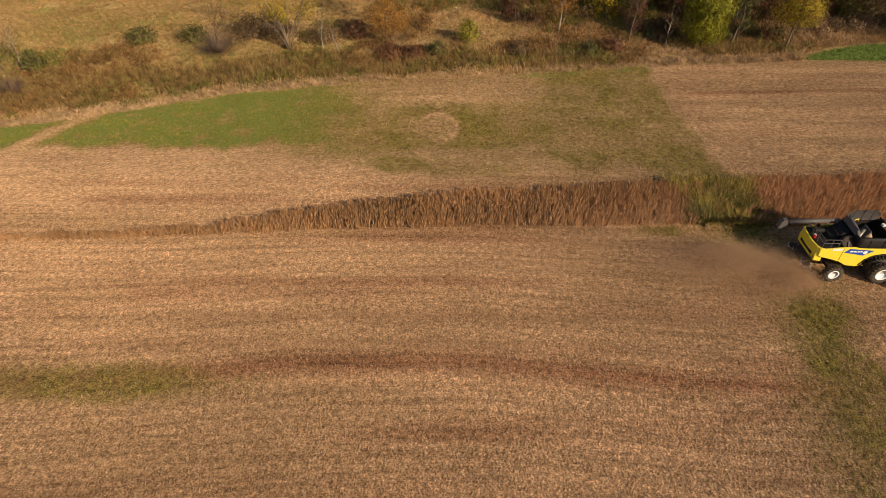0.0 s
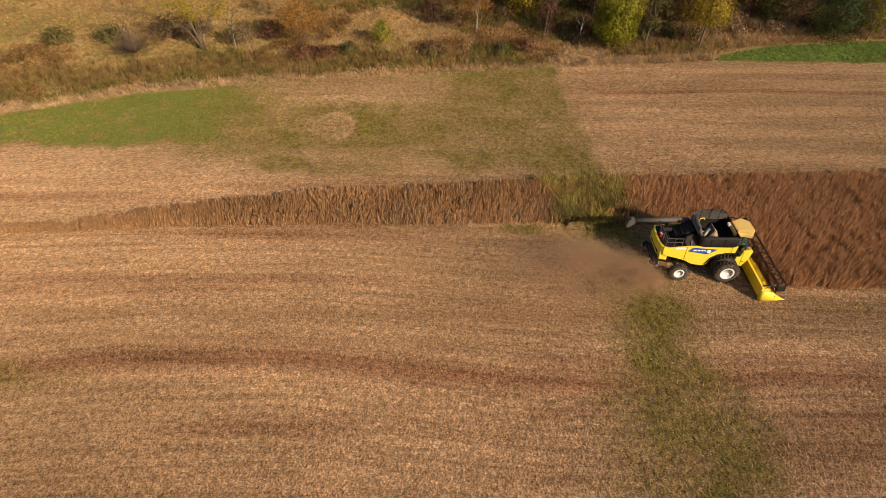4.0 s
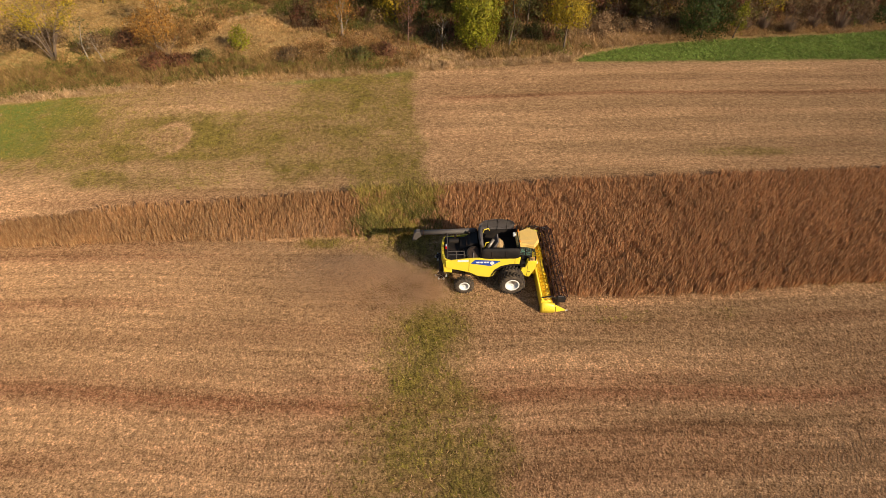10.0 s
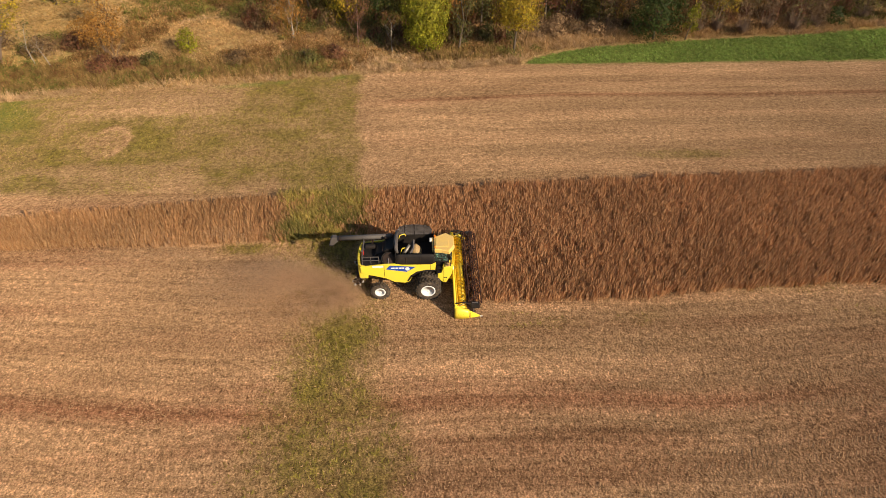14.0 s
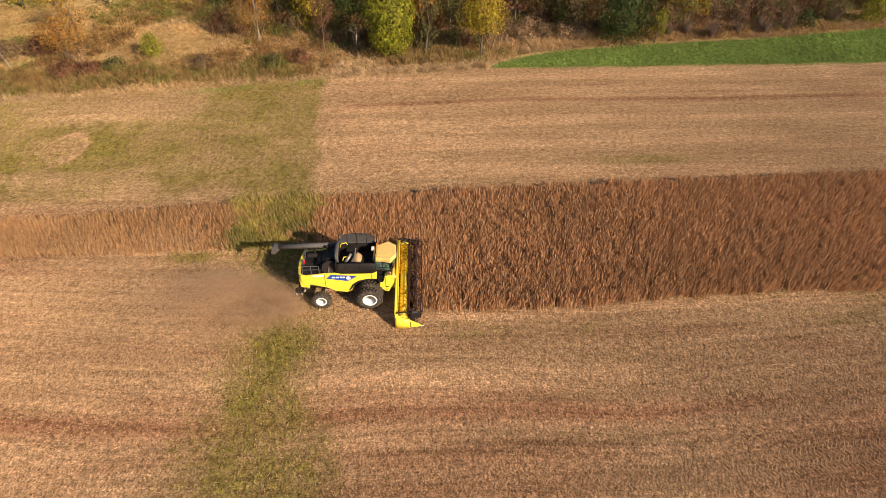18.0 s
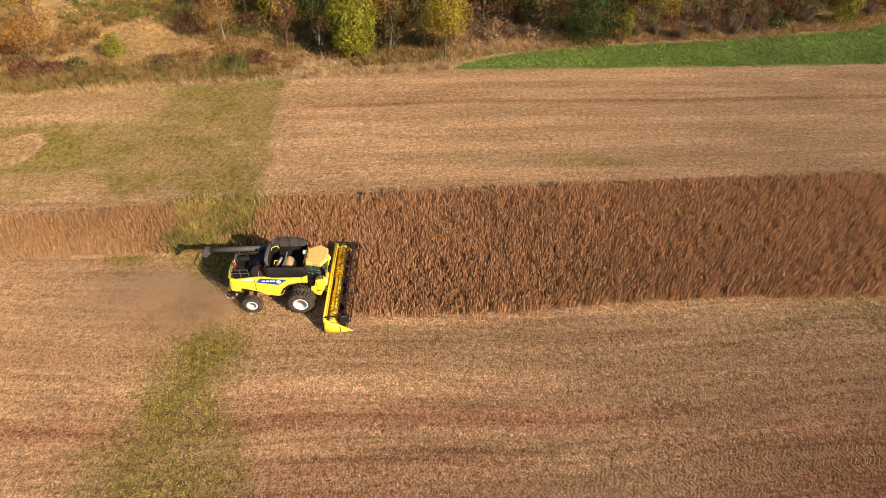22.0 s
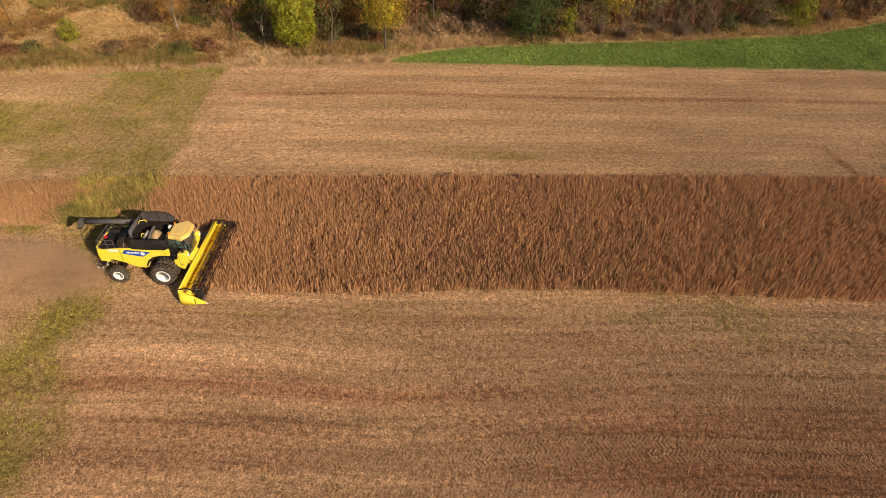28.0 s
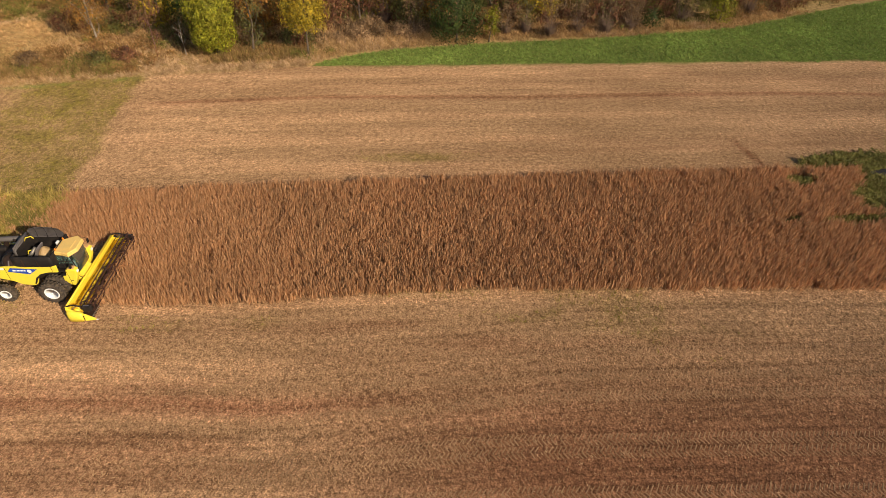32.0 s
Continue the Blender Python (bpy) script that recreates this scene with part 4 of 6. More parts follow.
def make_brush():
    for name, mat, seed, per, gate, label in (
            ("low_brush", BRUSH, 23, 0.55, 94, "low brown and rust-coloured brush and goldenrod"),
            ("green_brush", GREEN_BRUSH, 24, 0.5, 95, "low olive-green brush on rough ground")):
        x, y, rng = strewn(-75, 138, 56, 110, per, seed)
        d = y - at(FIELD_EDGE, x)
        lush = ((x > 43) & (y < at(LUSH_EDGE, x) + 1.6)) | ((bank(x, y) > 0.3) & (mat is GREEN_BRUSH))
        belt = np.exp(-(((d - 4) / 4.0) ** 2)) * np.where(x < -4, 0.0, 0.12) - 0.12 * step(9, 12, d) * step(8, -6, x) + (0.26 if mat is BRUSH else -0.05) * step(0, 6, x) * step(23, 20, x) * step(3, 6, d) * step(15, 11, d) - 0.3 * step(19, 22, x) * step(42, 38, x) * step(6, 4, d) + (0.0 if mat is BRUSH else 0.17) * step(-10, -4, x) * step(21, 17, x) * step(6, 3, d) + 0.22 * step(92, 96, y) * step(-16, -6, x) * step(22, 14, x) - 0.2 * step(-32, -38, x) * step(78, 81, y)
        keep = (d > 0.9) & ~lush & (cloudy(x, y, 11, gate) + belt > 0.54) & (y < 104) & (np.abs(x - 30) < 62 + (y - 20) * 0.75)
        x, y = x[keep], y[keep]
        r = rng.uniform(0.5, 1.0, len(x)) + 0.7 * rng.random(len(x)) ** 3
        many = np.repeat(np.arange(len(x)), 50)
        q = rng.normal(0, 1, (len(many), 3))
        q /= np.linalg.norm(q, axis=1)[:, None]
        q *= rng.uniform(0.55, 1.05, len(many))[:, None]
        p = np.c_[x[many] + q[:, 0] * r[many] * 1.15, y[many] + q[:, 1] * r[many] * 1.15, lift(x, y)[many] + 0.25 + np.abs(q[:, 2]) * r[many] * 0.95]
        stalk = strokes(x, y, lift(x, y), rng, r * 1.2, 0.05, 0.5, 5, (0, 0), (0.3, 0.6), 0.25)
        ob = triangles(name, *joined(leaves_at(p, rng, 0.125), stalk), mat)
        tagged(ob, label, "brush", kind="stuff")


make_brush()


def limbs(rng, height, spread, levels, trunk_r, first=0.25, lean=0.0, rise=0.3):
    """A trunk and its branching limbs as tapered tubes; gives the mesh of the trunk, of the limbs, and the twig ends."""
    top = Vector((rng.normal(0, 0.04) * height + lean, rng.normal(0, 0.04) * height, height * 0.88))
    bend = Vector((rng.normal(0, 0.03) * height + lean * 0.4, rng.normal(0, 0.03) * height, height * 0.45))
    trunk = tube([(0, 0, -0.25), bend * 0.3, bend, top], [trunk_r * 1.25, trunk_r, trunk_r * 0.7, trunk_r * 0.22], 7)
    branch, ends = bmesh.new(), []

    def grow(start, way, length, r, left):
        mid = start + way * length * 0.5 + Vector(rng.normal(0, 0.05, 3)) * length
        end = start + way * length + Vector(rng.normal(0, 0.08, 3)) * length + Vector((0, 0, 0.10 * length))
        tube([start, mid, end], [r, r * 0.7, r * 0.35], 3, branch)
        ends.append(mid)
        ends.append(end)
        if left:
            for _ in range(3):
                w = (way + Vector(rng.normal(0, 0.5, 3)) + Vector((0, 0, rise))).normalized()
                grow(start.lerp(end, rng.uniform(0.4, 1.0)), w, length * rng.uniform(0.45, 0.7), max(r * 0.5, 0.012), left - 1)

    n = int(6 + height * 0.7)
    for k in range(n):
        h = first + (0.95 - first) * (k + 0.5) / n
        a = k * 2.4 + rng.uniform(-0.4, 0.4)
        start = bend * (h / 0.45) if h < 0.45 else bend.lerp(top, min(1, (h - 0.45) / 0.43))
        wide = spread * (0.35 + 0.65 * math.sin(math.pi * min(1, (h - first) / (1 - first) * 0.8 + 0.15)))
        w = Vector((math.cos(a), math.sin(a), rise + 0.25 + 0.8 * h)).normalized()
        grow(start, w, wide, max(trunk_r * 0.42 * (1.15 - h), 0.02), levels)
    return trunk, branch, ends


def foliage(rng, centre, radii, amount, lumps=11, rough=0.44):
    """Places and outward ways for leaves on a lumpy crown."""
    q = rng.normal(0, 1, (amount, 3))
    q /= np.linalg.norm(q, axis=1)[:, None]
    peak = rng.normal(0, 1, (lumps * 3, 3))
    peak /= np.linalg.norm(peak, axis=1)[:, None]
    near = (q @ peak.T).max(1)
    r = (1 - rough) + rough * 2.2 * step(0.72, 1.0, near) - rough * 0.5
    r = r * (1 - 0.5 * rng.random(amount) ** 1.7) + rng.normal(0, 0.05, amount)
    low = q[:, 2] < 0
    shape = np.where(low, np.minimum(1.22, np.maximum(1 - q[:, 2] ** 2, 0.01) ** -0.3) * 0.94, 1.0)
    shape = shape * (1 - 0.3 * np.clip(q[:, 2], 0, 1))
    p = q * r[:, None] * np.array(radii) * np.c_[shape, shape, np.ones(amount)]
    return p + np.array(centre), q


def make_tree(name, x, y, height, spread, leaf, amount, label, category="tree", bark=BARK, seed=1, first=0.22, size=0.13, levels=1, lean=0.0, group="", full=0.0, rise=0.3, stout=1.0):
    """full: how much of the height a closed crown takes up; 0 for leaves along the twigs only."""
    rng = np.random.default_rng(seed)
    root = anchor(name, pose(*foot(x, y)), label, category, group)
    trunk, branch, ends = limbs(rng, height, spread * (0.75 if full else 1), levels, stout * (0.013 * height + 0.03), first, lean, rise)
    part("trunk", trunk, bark, root, smooth=True)
    part("branchwork", branch, bark, root, smooth=True)
    if amount and full:
        p, out = foliage(rng, (lean, 0, height * (1 - full / 2)), (spread, spread, height * full / 2), amount)
        triangles("crown", *leaves_at(p, rng, size, 0.25, out), LEAF[leaf], root)
    if 0.0 < first < 0.05 and amount < 450:
        n = int(420 + 130 * spread)
        a, up = rng.uniform(0, 2 * np.pi, n), rng.uniform(0.1, 1.0, n) ** 0.8
        s = rng.uniform(0.1, 0.7, n)[:, None]
        base = np.c_[np.cos(a) * 0.6 * spread, np.sin(a) * 0.6 * spread, height * 0.35 * up] * s
        way = np.c_[np.cos(a) * (1.25 - up) * spread, np.sin(a) * (1.25 - up) * spread, up * height * 0.62] * rng.uniform(0.6, 1.1, n)[:, None]
        tip, side = base + way, np.c_[-np.sin(a), np.cos(a), 0 * a] * 0.013
        k = np.arange(n)[:, None] * 3
        triangles("brushwood", np.stack([base - side, base + side, tip], 1).reshape(-1, 3), k + [0, 1, 2], bark, root)
    if amount and not full:
        e = np.array([tuple(v) for v in ends])
        pick = rng.integers(0, len(e), amount)
        clump = rng.normal(0, 1, (amount, 3)) * (0.10 * spread + 0.12)
        triangles("crown", *leaves_at(e[pick] + clump * [1, 1, 0.8], rng, size), LEAF[leaf], root)
    return root


def make_fan_tree(name, x, y, height, reach, stems, leaf, amount, label, category, seed):
    """A tree of several stems that fan out from one foot."""
    rng = np.random.default_rng(seed)
    root = anchor(name, pose(*foot(x, y)), label, category)
    ends = []
    for k in range(stems):
        a = 2 * math.pi * (k + rng.uniform(-0.3, 0.3)) / stems
        out, up = reach * rng.uniform(0.45, 1.0), height * rng.uniform(0.7, 1.0)
        tip = Vector((math.cos(a) * out, math.sin(a) * out, up))
        mid = Vector((math.cos(a) * out * 0.35, math.sin(a) * out * 0.35, up * 0.5))
        stem = tube([(math.cos(a) * 0.08, math.sin(a) * 0.08, -0.2), mid * 0.5, mid, tip], [0.0085 * height, 0.007 * height, 0.005 * height, 0.01], 6)
        for _ in range(11):
            f = rng.uniform(0.25, 0.95)
            start = mid.lerp(tip, max(0, f * 2 - 1)) if f > 0.5 else (mid * 0.5).lerp(mid, f * 2)
            way = (Vector((math.cos(a), math.sin(a), 1.1)) + Vector(rng.normal(0, 0.55, 3))).normalized()
            end = start + way * height * rng.uniform(0.14, 0.3)
            tube([start, start.lerp(end, 0.5) + Vector(rng.normal(0, 0.05, 3)), end], [0.0034 * height, 0.0026 * height, 0.006], 3, stem)
            ends += [end, start.lerp(end, 0.6)]
        ends.append(tip)
        part("stem", stem, GREY_BARK, root, smooth=True)
    if amount:
        e = np.array([tuple(v) for v in ends if v.z > height * 0.55])
        pick = rng.integers(0, len(e), amount)
        triangles("crown", *leaves_at(e[pick] + rng.normal(0, 0.36, (amount, 3)), rng, 0.12), LEAF[leaf], root)
    return root


# trees that stand at the wood's rim: x, y, height, reach of the limbs
make_tree("lime_tree", 31.1, 82.2, 10.5, 2.6, "lime", 11500, "broad young tree with dense yellow-green leaves at the field's edge", seed=101, first=0.1, size=0.16, full=0.83)
make_tree("autumn_tree", 12.6, 88.0, 10.5, 2.4, "orange", 3300, "slender half-bare tree with a pale trunk and thin orange leaves", bark=PALE_BARK, seed=102, first=0.07, levels=2, lean=-0.4, rise=0.6, full=0.9, size=0.105)
make_tree("red_tree", 21.9, 84.6, 7.6, 2.1, "rust", 1500, "small half-bare tree with upright reddish twigs and few leaves", bark=RED_TWIGS, seed=103, first=0.06, size=0.1, levels=2, rise=0.9, stout=0.5)
make_tree("bare_sapling", 26.6, 82.6, 4.6, 1.1, "brown", 0, "thin bare grey sapling before the dark wood", bark=PALE_BARK, seed=104, first=0.3, levels=1, rise=0.5)
make_tree("thin_tree", 35.6, 83.0, 9.5, 1.8, "olive", 1300, "narrow half-bare tree with sparse grey-green leaves", seed=105, first=0.1, levels=2, rise=0.6)
make_tree("yellow_tree", 43.1, 82.6, 9.0, 2.8, "yellow", 4600, "rounded tree with bright yellow leaves over a bare lower trunk", seed=106, first=0.28, size=0.15, levels=2, full=0.58)
make_tree("green_tree", 63.4, 86.2, 8.2, 3.2, "dark", 5600, "dense dark green tree standing at the wood's rim", seed=107, first=0.1, size=0.15, full=0.9)
make_tree("young_tree", 67.9, 86.0, 4.4, 1.1, "lime", 700, "small shrubby tree with thin yellow-green leaves", seed=108, first=0.1, rise=0.6)
make_tree("young_tree", 103.0, 92.6, 5.5, 1.6, "lime", 1300, "small yellow-green tree at the wood's rim by the grass", seed=109, first=0.1, full=0.85, size=0.16)
make_tree("lime_shrub", -0.4, 83.0, 3.1, 1.35, "lime", 800, "small lone yellow-green shrub amid dry grass", "shrub", seed=110, first=0.1, full=0.9, size=0.14)
make_tree("orange_tree", -11.8, 83.4, 5.4, 2.9, "orange", 3200, "wide low tree with dull orange leaves on the open slope", seed=111, first=0.12, levels=2, full=0.6, size=0.12)
make_fan_tree("yellow_tipped_tree", -24.2, 80.4, 8.6, 4.4, 11, "yellow", 2600, "spreading bare pale tree with yellow leaves at its tips", "tree", 112)
make_tree("thin_sapling", -19.6, 80.0, 5.4, 1.2, "olive", 160, "thin sapling with a pale stem and few leaves", bark=PALE_BARK, seed=113, first=0.25)
make_tree("orange_tree", -12.7, 89.5, 6.5, 2.2, "orange", 1000, "half-bare tree with dull orange leaves behind the slope", seed=114, first=0.3, levels=2)
make_tree("white_stemmed_tree", -56.5, 74.0, 6.0, 1.3, "brown", 120, "bare young tree with a white stem on the slope", bark=PALE_BARK, seed=115, first=0.3)
make_fan_tree("bare_shrub", -9.6, 81.0, 3.2, 2.4, 7, "brown", 0, "leafless shrub with a fan of forked pale stems", "shrub", 116)
make_tree("bare_sapling", -17.2, 79.2, 3.6, 1.0, "brown", 60, "bare leaning sapling on the open slope", bark=PALE_BARK, seed=117, first=0.3, lean=-0.9)

SHRUBS = [
    (-33.4, 79.6, 4.8, 3.8, "brown", 0, "leafless grey bush with fine upright twigs", TWIGS),
    (-53.8, 67.0, 3.6, 2.6, "brown", 0, "leafless grey bush at the corner of the field", TWIGS),
    (-54.7, 73.8, 2.4, 1.5, "olive", 700, "olive-green bush beside dry grass", BARK),
    (-44.8, 82.3, 1.9, 1.9, "olive", 800, "low green bush on the open slope", BARK),
    (-38.3, 83.5, 1.9, 1.8, "olive", 800, "low olive-green bush on the open slope", BARK),
    (-29.6, 84.0, 3.0, 2.9, "brown", 1300, "brown bush with dry leaves on the slope", BARK),
    (-26.6, 84.6, 2.2, 2.1, "brown", 900, "dark brown bush behind a spreading bare tree", BARK),
    (-20.4, 84.4, 1.9, 2.2, "brown", 900, "low brown bush with withered leaves", BARK),
    # added as a dark mass in place of the orange tree's shade
    (-16.2, 85.6, 2.2, 1.9, "rust", 900, "dark russet bush added where shade lies on the slope", BARK),
    (-7.4, 78.9, 1.5, 1.6, "rust", 800, "low dull red bush beside dry grass", BARK),
    (-10.6, 78.6, 1.6, 1.7, "rust", 900, "low dark red bush at the field's edge", BARK),
    (-4.4, 79.6, 1.7, 1.2, "olive", 600, "low olive bush at the field's edge", BARK),
    (6.5, 80.0, 1.5, 1.6, "brown", 700, "low brown thicket at the field's edge", BARK),
    (15.5, 80.2, 1.6, 1.5, "olive", 700, "low olive-green bush at the field's edge", BARK),
    (19.0, 81.5, 1.5, 1.6, "rust", 650, "low russet bush on rough grass", BARK),
    (73.4, 89.0, 4.2, 1.6, "olive", 260, "half-bare grey shrub with greenish twigs", TWIGS),
    (76.8, 88.0, 3.8, 1.8, "brown", 160, "leafless shrub of many upright stems", TWIGS),
    (81.0, 89.4, 3.4, 1.7, "brown", 300, "half-bare brown shrub at the wood's rim", TWIGS),
    (85.2, 89.4, 4.6, 2.0, "olive", 220, "leafless brown shrub with forked stems", TWIGS),
    (89.0, 90.6, 3.2, 1.6, "brown", 340, "half-bare brown shrub at the wood's rim", TWIGS),
    (92.5, 91.5, 2.4, 1.5, "dark", 700, "small dark bush in dry grass", BARK),
    (97.5, 93.0, 3.4, 1.7, "brown", 380, "half-bare brown shrub at the wood's rim", TWIGS),
    (109.0, 96.5, 3.6, 1.8, "orange", 420, "shrub with thin orange leaves", TWIGS),
    (61.0, 91.5, 3.4, 1.7, "brown", 420, "half-bare brown shrub behind dry grass", TWIGS),
    (53.0, 93.5, 4.2, 2.0, "rust", 420, "dark reddish half-bare shrub at the wood's rim", TWIGS),
    (57.5, 89.4, 4.0, 1.9, "brown", 420, "half-bare brown shrub at the wood's rim", TWIGS),
    (46.8, 86.4, 1.5, 1.3, "tan", 600, "low clump of dry tan brush on the bank", BARK),
    (49.6, 87.6, 1.9, 1.6, "tan", 800, "rounded clump of dry tan brush on the bank", BARK),
    (52.6, 88.5, 2.1, 1.6, "brown", 700, "brown withered brush on the bank", BARK),
    (55.6, 89.2, 2.0, 1.6, "tan", 800, "dry tan brush on the bank above the grass", BARK),
    (51.0, 91.0, 2.3, 1.8, "tan", 900, "tall clump of dry tan brush on the bank", BARK),
    (58.4, 90.2, 1.8, 1.5, "tan", 700, "low clump of withered tan brush at the wood's rim", BARK),
    (47.8, 90.2, 1.9, 1.5, "brown", 700, "withered brown brush at the wood's rim", BARK),
    (70.5, 88.4, 3.2, 1.4, "brown", 260, "leafless brown shrub at the wood's rim", TWIGS),
]
for k, (x, y, h, r, leaf, amount, label, bark) in enumerate(SHRUBS):
    make_tree("shrub", x, y, h, r, leaf, amount, label, "shrub", bark, 200 + k, 0.04, 0.15, 2 if amount < 450 else 1, group="shrubs at the wood's rim", full=0.9 if amount > 450 else 0.0, rise=0.6)

# the wood behind, row on row, more open towards the dry slope
rng = np.random.default_rng(77)
KINDS = [("orange", "wood tree with thin orange leaves"), ("dark", "dark green tree in the wood"), ("brown", "half-bare brown tree in the wood"), ("olive", "olive-green tree in the wood"),
         ("yellow", "yellow-leaved tree in the wood"), ("rust", "russet tree in the wood")]
for row, (y0, x0, x1, pitch) in enumerate(((93.0, 19, 62, 5.2), (98.0, 9, 118, 5.6), (104.0, -34, 132, 6.2), (111.0, -60, 138, 7.0))):
    for x in np.arange(x0, x1, pitch):
        x, y = x + rng.uniform(-1.6, 1.6), y0 + rng.uniform(-1.5, 1.5)
        if x > 75:
            y += (x - 75) * 0.16
        leaf, label = KINDS[rng.integers(0, len(KINDS))] if x < 62 or rng.random() < 0.35 else KINDS[2]
        h = rng.uniform(6.5, 10.5)
        dense = leaf in ("dark", "olive", "yellow") or rng.random() < 0.4
        make_tree("wood_tree", float(x), float(y), float(h), float(rng.uniform(2.3, 3.3)), leaf, int(rng.integers(1400, 2100)), label, "tree", BARK, 300 + row * 60 + int(x), 0.08, 0.19, 1, group="trees of the wood", full=0.88 if dense else 0.0, rise=0.5)


def make_thicket():
    """The undergrowth that closes the wood's foot."""
    for name, leaf, seed, label in (("brown_thicket", "brown", 31, "dense brown half-bare undergrowth at the foot of the wood"), ("olive_thicket", "olive", 32, "dense olive undergrowth at the foot of the wood"),
                                    ("russet_thicket", "rust", 33, "dense russet undergrowth at the foot of the wood")):
        x, y, rng = strewn(4, 130, 80, 108, 0.05, seed)
        foot = np.where(x > 44, at(LUSH_EDGE, x) + 3.0, np.where(x > 24, 84.0, 91.0))
        keep = (y > foot) & (cloudy(x, y, 10, 36 + seed) > 0.36) & (bank(x, y) < 0.3)
        x, y = x[keep], y[keep]
        clumps = []
        for cx, cy in zip(x, y):
            r, h = rng.uniform(0.9, 1.9), rng.uniform(1.3, 3.0) * (0.6 if cy < 88 else 1.0)
            p, out = foliage(rng, (cx, cy, h * 0.45), (r, r, h * 0.55), 190, 6, 0.35)
            clumps.append(leaves_at(p, rng, 0.17, 0.25, out))
        stems = strokes(np.repeat(x, 8) + rng.normal(0, 0.7, len(x) * 8), np.repeat(y, 8) + rng.normal(0, 0.7, len(x) * 8), np.zeros(len(x) * 8), rng, rng.uniform(1.2, 3.4, len(x) * 8), 0.05, 0.2, 2)
        ob = triangles(name, *joined(*clumps, stems), LEAF[leaf])
        tagged(ob, label, "undergrowth", kind="stuff")


make_thicket()


# ---- the combine harvester ----
# its own axes: x ahead from the front axle, y to its left, z up


def make_wheel(name, parent, x, y, radius, width, rim_r, out, lugs):
    """A wheel with a lugged tyre and a dished white rim; out: the side (+1, -1) that its rim faces."""
    w, r = width / 2, radius - 0.05
    tyre = turned([(-w * 0.78, rim_r), (-w * 0.95, rim_r + 0.06), (-w, r * 0.82), (-w * 0.86, r * 0.96), (-w * 0.4, r), (w * 0.4, r), (w * 0.86, r * 0.96), (w, r * 0.82), (w * 0.95, rim_r + 0.06), (w * 0.78, rim_r)], 40)
    for k in range(lugs):
        for side in (-1, 1):
            a = 2 * math.pi * (k + 0.25 * side) / lugs
            lug = box(-0.042, 0.042, 0.01, w * 1.08, -0.06, 0.075)
            moved(lug, Matrix.Rotation(-0.62, 4, "Z"))
            if side < 0:
                moved(lug, Matrix.Diagonal((1, -1, 1, 1)))
                bmesh.ops.reverse_faces(lug, faces=lug.faces)
            moved(lug, Matrix.Rotation(a, 4, "Y") @ Matrix.Translation((0, 0, r - 0.005)))
            tmp = bpy.data.meshes.new("lug")
            lug.to_mesh(tmp)
            lug.free()
            tyre.from_mesh(tmp)
            bpy.data.meshes.remove(tmp)
    hub = new(name)
    hub.parent, hub.location = parent, (x, y, radius)
    part("tyre", tyre, RUBBER, hub, "black lugged tractor tyre", True)
    s = out
    rim = turned([(s * w * 0.80, rim_r), (s * w * 0.86, rim_r - 0.02), (s * w * 0.84, rim_r - 0.05), (s * w * 0.80, rim_r - 0.10), (s * w * 0.77, rim_r * 0.5), (s * w * 0.78, 0.13), (s * w * 0.82, 0.10), (s * w * 0.82, 0.01)], 32)
    rim_ob = part("rim", rim, RIM_WHITE, hub, "plain white steel rim", True)
    part("hub_cap", turned([(s * w * 0.80, 0.085), (s * w * 0.86, 0.08), (s * w * 0.89, 0.04), (s * w * 0.89, 0.005)], 16), WHITE, rim_ob)
    return hub


